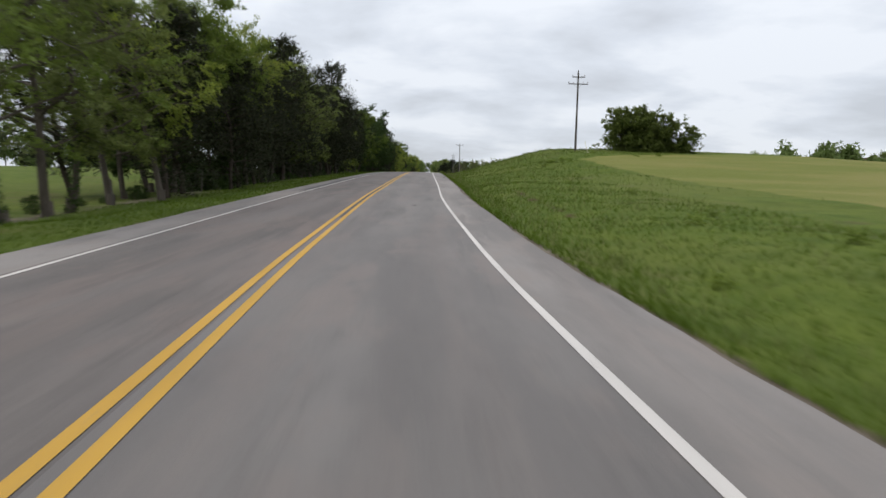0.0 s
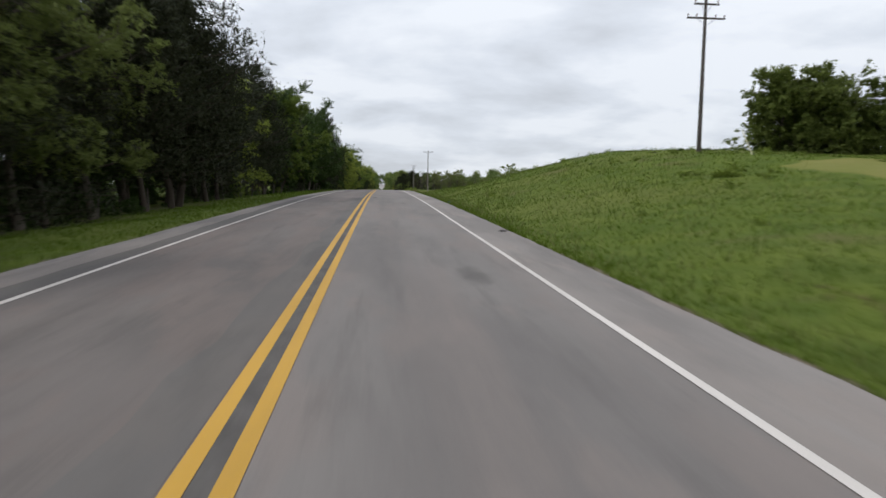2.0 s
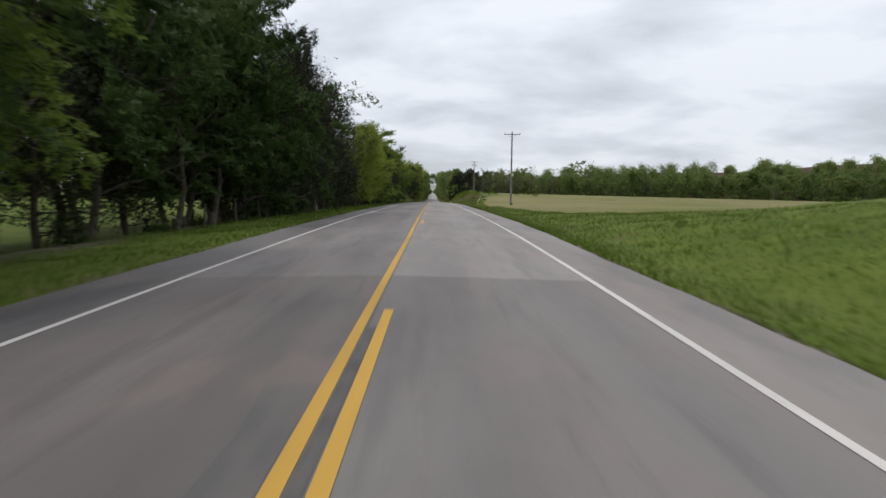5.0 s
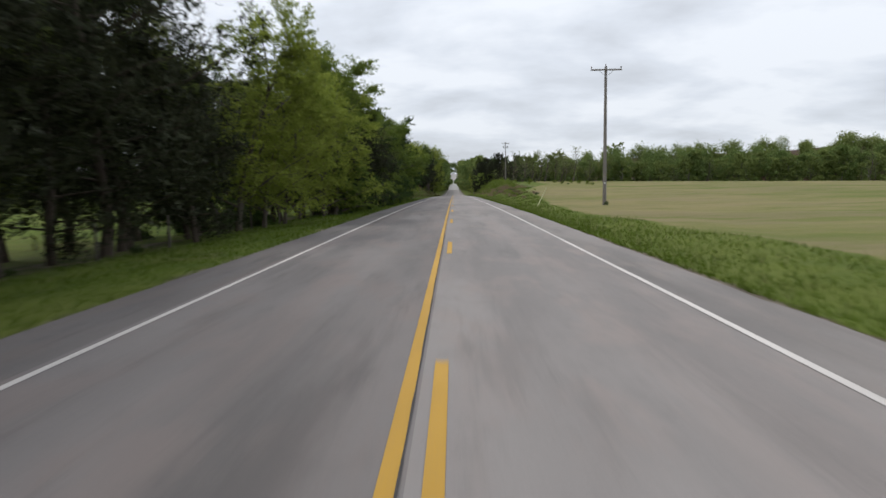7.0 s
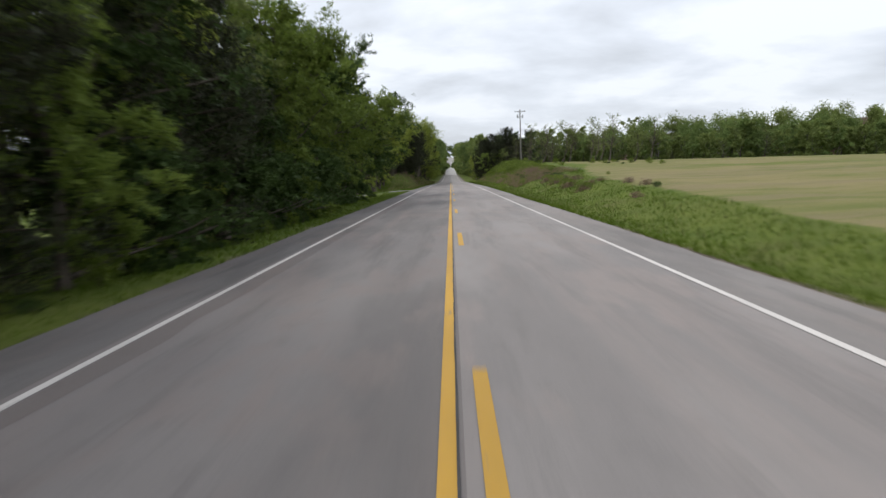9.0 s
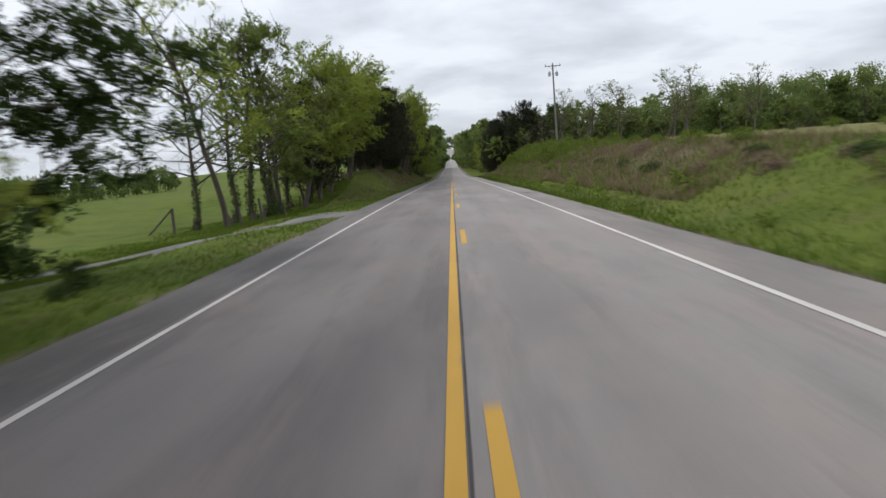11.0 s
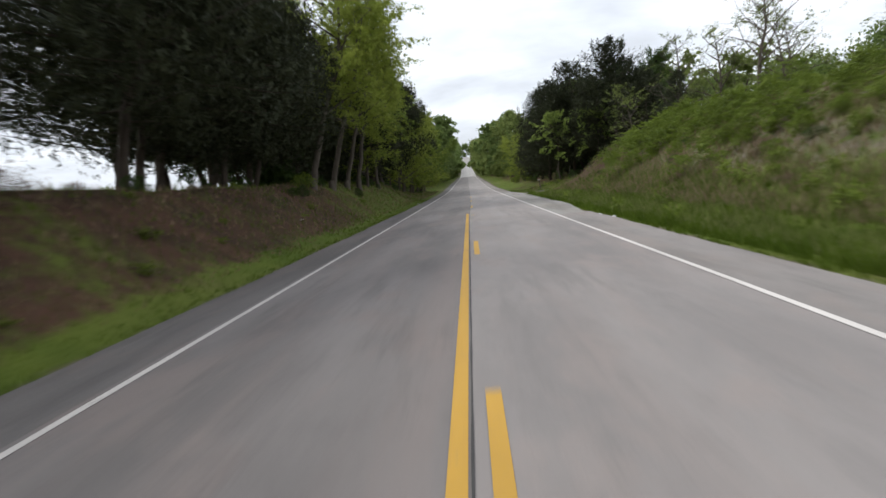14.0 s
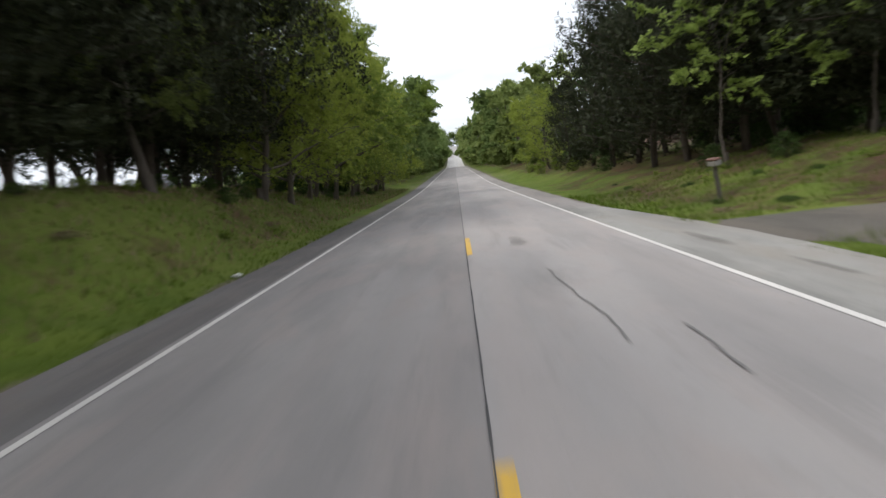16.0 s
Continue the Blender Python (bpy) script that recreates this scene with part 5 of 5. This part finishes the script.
# ---- grass ----
def grass(name, material, label, n, xs, ys, hgt, wide, seed, keep=None):
    """Single blades, each a thin tapering triangle leaning its own way."""
    r = np.random.default_rng(seed)
    y = r.uniform(*ys, n)
    u = xs[0] + (xs[1] - xs[0]) * r.random(n) ** (1.6 if xs[0] > 0 else 0.625)
    if keep is not None:
        ok = keep(u, y, r)
        u, y = u[ok], y[ok]
    n = len(u)
    x = u + road_x(y)
    clump = 0.55 + 0.75 * (0.5 + 0.5 * wob(x, y, 1.7)) * (0.6 + 0.4 * wob(x + 40, y, 0.45))
    h = r.uniform(*hgt, n) * clump
    z = ground_z(x, y)
    a = r.uniform(0, 2 * np.pi, n)
    w = r.uniform(*wide, n)
    lean = r.normal(0, 0.35, (n, 2)) * h[:, None]
    v = np.empty((n, 3, 3))
    v[:, 0] = np.stack([x - np.cos(a) * w, y - np.sin(a) * w, z - 0.03], -1)
    v[:, 1] = np.stack([x + np.cos(a) * w, y + np.sin(a) * w, z - 0.03], -1)
    v[:, 2] = np.stack([x + lean[:, 0], y + lean[:, 1], z + h], -1)
    me = bpy.data.meshes.new(name)
    me.vertices.add(n * 3)
    me.vertices.foreach_set("co", v.ravel())
    me.loops.add(n * 3)
    me.loops.foreach_set("vertex_index", np.arange(n * 3))
    me.polygons.add(n)
    me.polygons.foreach_set("loop_start", np.arange(n) * 3)
    me.polygons.foreach_set("loop_total", np.full(n, 3))
    me.materials.append(material)
    me.update(calc_edges=True)
    return tagged(new(name, me), label, "grass", kind="stuff")


def verge_end(y):
    """How far from the road the long grass reaches before the field."""
    return np.interp(y, FIELD_Y, FIELD_X) - 0.4


FARM_X, FARM_Y = (-24, -16, -12.6, -10.6, -9.5, -8.4, -7, -5.8, -4.9), (286, 287.4, 289, 291.2, 293.6, 295.8, 297.4, 298.6, 299.6)


def no_drive(u, y, r):
    return (u < verge_end(y)) & ~((y > 292) & (y < 399) & (r.random(len(u)) < np.clip((u - 6.2) / 4.0, 0, 0.8))) & ~((np.abs(y - 402.4) < 2.0) & (u > 0)) & ~((u < 0) & (y > 285) & (y < 303) & (np.abs(y - np.interp(u, FARM_X, FARM_Y)) < np.interp(u, (-9, -5), (1.4, 2.6))))


def mown_only(u, y, r):
    return no_drive(u, y, r) & ~((y > 332) & (u < -6.15 + 0.35 * np.sin(y * 0.9)) & (r.random(len(u)) < np.where(y < 380, 0.93, 0.75)))


def knoll_only(u, y, r):
    return (u < np.interp(y, FIELD_Y, FIELD_X) - 0.4) & (r.random(len(u)) < smooth((y - 36) / 50) * smooth((u - 11) / 8))


grass("verge_grass", BLADE, "long green grass on the roadside slope", 180000, (5.0, 17), (4, 420), (0.06, 0.22), (0.012, 0.028), 21, no_drive)
grass("verge_grass", BLADE_DRY, "pale seeding grass among the green", 22000, (5.4, 18), (4, 420), (0.18, 0.42), (0.008, 0.02), 22, no_drive)
grass("knoll_grass", BLADE, "rank green grass over the knoll", 60000, (10, 46), (36, 140), (0.07, 0.24), (0.016, 0.036), 31, knoll_only)
grass("knoll_grass", BLADE_DRY, "pale seed heads over the knoll", 6000, (10, 46), (36, 140), (0.30, 0.60), (0.008, 0.02), 32, knoll_only)
grass("bank_grass", BLADE_TAN, "rank dead grass on the brushy bank", 30000, (7.2, 14), (288, 398), (0.25, 0.60), (0.012, 0.03), 26)
grass("bank_grass", BLADE, "fresh grass pushing through the dead growth", 22000, (7.2, 15), (288, 398), (0.15, 0.45), (0.012, 0.03), 27)
grass("bank_grass", BLADE, "tall lush grass at the foot of the brushy bank", 20000, (5.3, 8.8), (330, 398), (0.22, 0.50), (0.012, 0.03), 33)
grass("bank_grass", BLADE_DRY, "pale tall grass at the foot of the brushy bank", 16000, (5.6, 9.4), (330, 398), (0.22, 0.50), (0.010, 0.025), 34)
grass("mown_grass", BLADE, "short green grass round the fence-line trees", 46000, (-17, -10.6), (284, 338), (0.06, 0.20), (0.012, 0.026), 35, no_drive)
grass("bank_grass", BLADE_TAN, "short dead grass on the clay bank", 16000, (-11.5, -6.0), (318, 470), (0.08, 0.28), (0.012, 0.028), 28)
grass("bank_grass", BLADE, "thin green growth on the clay bank", 12000, (-11.5, -6.0), (318, 470), (0.08, 0.30), (0.012, 0.028), 29)
grass("mown_grass", BLADE, "short mown grass along the tree row", 110000, (-11, -4.95), (8, 420), (0.05, 0.17), (0.012, 0.026), 23, mown_only)


# ---- utility poles ----
def bm_tube(a, b, r0, r1, sides=10):
    bm = bmesh.new()
    a, b = Vector(a), Vector(b)
    d = b - a
    bmesh.ops.create_cone(bm, cap_ends=True, segments=sides, radius1=r0, radius2=r1, depth=d.length)
    bm.transform(Matrix.Translation((a + b) / 2) @ d.to_track_quat("Z", "Y").to_matrix().to_4x4())
    return bm


def bm_box(size, at=(0, 0, 0), bevel=0.01):
    bm = bmesh.new()
    bmesh.ops.create_cube(bm, size=1.0)
    bm.transform(Matrix.Translation(at) @ Matrix.Diagonal((*size, 1)))
    if bevel:
        bmesh.ops.bevel(bm, geom=bm.edges[:], offset=bevel, segments=1, affect="EDGES")
    return bm


def insulator(x, z, arm, y=0.0):
    bm = bm_tube((x, y, z), (x, y, z + 0.10), 0.015, 0.015, 6)
    for k, rr in enumerate((0.055, 0.065, 0.05)):
        b2 = bm_tube((x, y, z + 0.08 + 0.05 * k), (x, y, z + 0.13 + 0.05 * k), rr, rr * 0.6, 10)
        me = bpy.data.meshes.new("tmp")
        b2.to_mesh(me)
        b2.free()
        bm.from_mesh(me)
        bpy.data.meshes.remove(me)
    part("insulator", bm, PORCELAIN, arm)


def utility_pole(x, y, height, arms, label, cans=False, marker=False, turn=0.0, wood=POLE_WOOD):
    root = tagged(new("utility_pole"), label, "utility pole", "utility poles")
    root.matrix_basis = pose(x, y, float(ground_z(x, y)), 0, 0, turn)
    part("pole", bm_tube((0, 0, -0.5), (0, 0, height), 0.17, 0.105, 14), wood, root)
    for z, length, pins in arms:
        arm = part("crossarm", bm_box((length, 0.10, 0.12), (0, -0.15, z)), wood, root)
        for p in pins:
            insulator(p * length / 2, z + 0.06, arm, -0.15)
        for s in (-1, 1):
            part("brace", bm_tube((s * length * 0.24, -0.16, z - 0.05), (0, -0.15, z - 0.55), 0.018, 0.018, 6), GREY_METAL, root)
    insulator(0, height - 0.02, root)
    if cans:
        for s in (-1, 1):
            can = part("transformer", bm_tube((s * 0.55, -0.05, height - 1.75), (s * 0.55, -0.05, height - 1.15), 0.20, 0.20, 14), GREY_METAL, root)
            part("bushing", bm_tube((s * 0.55, -0.05, height - 1.15), (s * 0.55, -0.05, height - 0.92), 0.04, 0.03, 8), PORCELAIN, can)
            part("bracket", bm_box((0.5, 0.06, 0.06), (s * 0.27, -0.05, height - 1.45), 0.005), GREY_METAL, root)
    if marker:
        part("marker_tag", bm_box((0.12, 0.012, 0.16), (-0.02, -0.165, 1.9), 0.004), WHITE_LITTER, root, "small white tag nailed to the pole")
    return root


def fit_top(x, y, top):
    return top - float(ground_z(x, y))


utility_pole(24.2, 95.6, fit_top(24.2, 95.6, 17.85), ((fit_top(24.2, 95.6, 17.0), 1.9, (-0.9, 0.9)), (fit_top(24.2, 95.6, 16.0), 2.9, (-0.95, -0.5, 0.5, 0.95))), "weathered wooden utility pole with two crossarms on the knoll", wood=POLE_BROWN)
utility_pole(13.15, 223.7, fit_top(13.15, 223.7, 14.35), ((fit_top(13.15, 223.7, 14.05), 2.6, (-0.95, 0.95)),), "grey wooden utility pole with one crossarm at the field edge", marker=True)
utility_pole(16.2, 365.4, fit_top(16.2, 365.4, 16.5), ((fit_top(16.2, 365.4, 16.2), 2.4, (-0.9, 0.9)),), "wooden utility pole with two transformers on the bank", cans=True)


def guy_guard(x, y, z0, x1, y1, z1, label):
    root = tagged(new("guy_wire_guard"), label, "guy wire", "guy guards")
    root.matrix_basis = pose(x, y, z0)
    d = Vector((x1 - x, y1 - y, z1 - z0))
    part("guard", bm_tube((0, 0, -0.2), d, 0.028, 0.028, 8), PALE_PLASTIC, root)
    part("anchor_rod", bm_tube(-d * 0.15, d * 0.05, 0.012, 0.012, 6), GREY_METAL, root)
    return root


guy_guard(7.6, 226.0, float(ground_z(7.6, 226)), 8.5, 225.9, 4.25, "pale plastic guard on a leaning guy wire")
guy_guard(24.5, 89.0, float(ground_z(24.5, 89)), 24.2, 90.0, 7.5, "white guy wire guard leaning on the knoll")


# ---- fence along the pasture ----
def fence(ys, off, label):
    root = tagged(new("wire_fence"), label, "fence")
    tops = []
    for y in ys:
        x = off + float(road_x(y)) + prng.normal(0, 0.08)
        z = float(ground_z(x, y))
        h = prng.uniform(1.05, 1.3)
        tops.append((x, y, z))
        part("fence_post", bm_tube((x, y, z - 0.3), (x + prng.normal(0, 0.05), y, z + h), 0.055, 0.045, 8), FENCE_WOOD, root)
    for h in (0.35, 0.65, 0.95):
        soup = Soup()
        soup.tube([(a, b, c + h) for a, b, c in tops], [0.003] * len(tops), 3)
        soup.mesh("wire", RUST_BOX, root)
    return root


fence(np.arange(14, 130, 5.4), -11.2, "old wooden posts with wire between the trees")
fence(np.arange(150, 206, 4.6), -9.9, "grey wooden posts with sagging wire at the pasture")
fence(np.arange(303, 332, 4.2), -11.8, "grey fence posts and wire by the pasture trees")


def brace_post():
    root = tagged(new("fence_brace"), "weathered corner post with a slanting wooden brace", "fence post")
    root.matrix_basis = pose(-15.8, 303.2, float(ground_z(-15.8, 303.2)))
    part("post", bm_tube((0, 0, -0.3), (0.04, 0, 1.45), 0.09, 0.08, 9), FENCE_WOOD, root)
    part("brace", bm_tube((-1.6, 0.1, -0.05), (0, 0, 1.38), 0.055, 0.05, 8), FENCE_WOOD, root, "slanting round brace")
    lone = tagged(new("fence_post"), "leaning grey wooden post standing before the trees", "fence post")
    lone.matrix_basis = pose(-12.1, 307.6, float(ground_z(-12.1, 307.6)), 0, -4, 0)
    part("post", bm_tube((0, 0, -0.3), (0, 0, 1.5), 0.09, 0.075, 9), FENCE_WOOD, lone)


brace_post()


# ---- small things ----
def post_box():
    root = tagged(new("mailbox"), "rusty mailbox on a leaning wooden post", "mailbox")
    root.matrix_basis = pose(7.75, 409.5, float(ground_z(7.75, 409.5)), 0, -7, 10)
    part("post", bm_box((0.10, 0.10, 1.15), (0, 0, 0.45), 0.012), FENCE_WOOD, root)
    bm = bm_box((0.22, 0.44, 0.16), (0, 0, 1.06), 0.02)
    body = part("box", bm, OLD_WHITE, root, "dull white metal box")
    part("lid", bm_box((0.25, 0.47, 0.08), (0, 0, 1.17), 0.03), RUST_BOX, body, "rusted red-brown lid")
    return root


post_box()


def litter(name, x, y, sx, sy, sz, material, label, seed):
    r = np.random.default_rng(seed)
    bm = bmesh.new()
    bmesh.ops.create_icosphere(bm, subdivisions=3, radius=0.5)
    for v in bm.verts:
        k = 0.75 + 0.5 * noise.noise(v.co * 2.3 + Vector((seed, 0, 0))) + 0.12 * noise.noise(v.co * 7)
        v.co = Vector((v.co.x * k * sx, v.co.y * k * sy, max(v.co.z * k, -0.3) * sz))
    zz = float(ground_z(x, y)) if abs(x - road_x(y)) > 4.7 else float(road_z(y)) - 0.02 * abs(x)
    me = bpy.data.meshes.new(name)
    bm.to_mesh(me)
    bm.free()
    me.materials.append(material)
    ob = new(name, me)
    ob.matrix_basis = pose(x, y, zz + 0.25 * sz, 0, 0, r.uniform(0, 360))
    return tagged(ob, label, "litter", "roadside litter")


litter("plastic_bag", -5.25, 404.9, 0.30, 0.24, 0.16, WHITE_LITTER, "crumpled white bag on the grass edge", 1)
litter("blue_rag", 5.2, 92.0, 0.50, 0.30, 0.14, BLUE_LITTER, "crumpled blue cloth lying at the pavement edge", 2)
litter("plastic_bag", 4.9, 364.9, 0.26, 0.18, 0.10, WHITE_LITTER, "dirty white plastic in the roadside grass", 3)
litter("plastic_cup", 5.0, 362.9, 0.18, 0.15, 0.12, WHITE_LITTER, "white cup lying in the roadside grass", 4)
litter("orange_scrap", 5.2, 324.5, 0.26, 0.11, 0.07, ORANGE_LITTER, "strip of orange plastic on the shoulder", 5)
litter("plastic_bag", -7.2, 367.5, 0.20, 0.14, 0.09, WHITE_LITTER, "white scrap caught on the clay bank", 6)
litter("tyre_scrap", 4.3, 68.3, 0.45, 0.20, 0.08, TAR, "black scrap of tyre tread on the shoulder", 7)


# ---- drives ----
def drive(name, y0, half, x0, x1, slope, label, material):
    n = 24
    us = np.linspace(x0, x1, n)
    rows = []
    for k in (-1, -0.33, 0.33, 1):
        flare = 1 + 1.1 * np.exp(-np.abs(us - x0) / 1.6)
        y = y0 + k * half * flare + slope * np.abs(us - x0)
        rows.append(np.stack([us, y, ground_z(us, y) + np.interp(np.abs(us - x0), (0, 3), (0.015, 0.06)) - 0.02 * abs(k)], -1))
    v = np.stack(rows, 0).reshape(-1, 3)
    faces = grid_faces(4, n)
    if x1 > x0:
        faces = [f[::-1] for f in faces]
    ob = strip_mesh(name, v, faces, material)
    return tagged(ob, label, "driveway", kind="structure")


FARM_LINE = ((-4.9, 300.0, 2.7), (-5.8, 298.8, 2.1), (-7.0, 297.4, 1.5), (-8.4, 295.8, 1.25), (-9.5, 293.6, 1.1), (-10.6, 291.2, 1.1), (-12.6, 289.0, 1.1), (-16.0, 287.4, 1.1), (-24.0, 286.0, 1.1))


def farm_drive():
    """A narrow gravel track that swings off the road and runs back along the verge."""
    line = np.array(FARM_LINE)
    s_at = np.concatenate([[0], np.cumsum(np.hypot(*np.diff(line[:, :2], axis=0).T))])
    t = np.arange(0, s_at[-1], 0.35)
    cx, cy, half = (np.interp(t, s_at, line[:, k]) for k in range(3))
    soft = np.ones(7) / 7
    cx[3:-3], cy[3:-3] = np.convolve(cx, soft, "valid"), np.convolve(cy, soft, "valid")
    dx, dy = np.gradient(cx), np.gradient(cy)
    n = np.hypot(dx, dy)
    r = np.random.default_rng(77)
    rows = []
    for k in (-1, -0.85, -0.4, 0, 0.4, 0.85, 1):
        w = half * k + (0.22 * np.interp(t, t[::3], r.normal(0, 1, len(t[::3]))) if abs(k) > 0.8 else 0)
        x, y = cx - dy / n * w, cy + dx / n * w
        x = np.minimum(x, -4.9)
        lift = {1: -0.05, 0.85: 0.035, 0.4: 0.02, 0: 0.05}[abs(k)]
        rows.append(np.stack([x, y, ground_z(x, y) + lift], -1))
    ob = strip_mesh("driveway", np.stack(rows, 0).reshape(-1, 3), grid_faces(7, len(t)), DRIVE_STONE)
    return tagged(ob, "narrow grey gravel farm track crossing the grass verge", "driveway", kind="structure")


drive("driveway", 402.0, 1.5, 5.15, 24, 0.0, "brown dirt drive leaving the road into the wood", DIRT_TRACK_SHADED)
farm_drive()
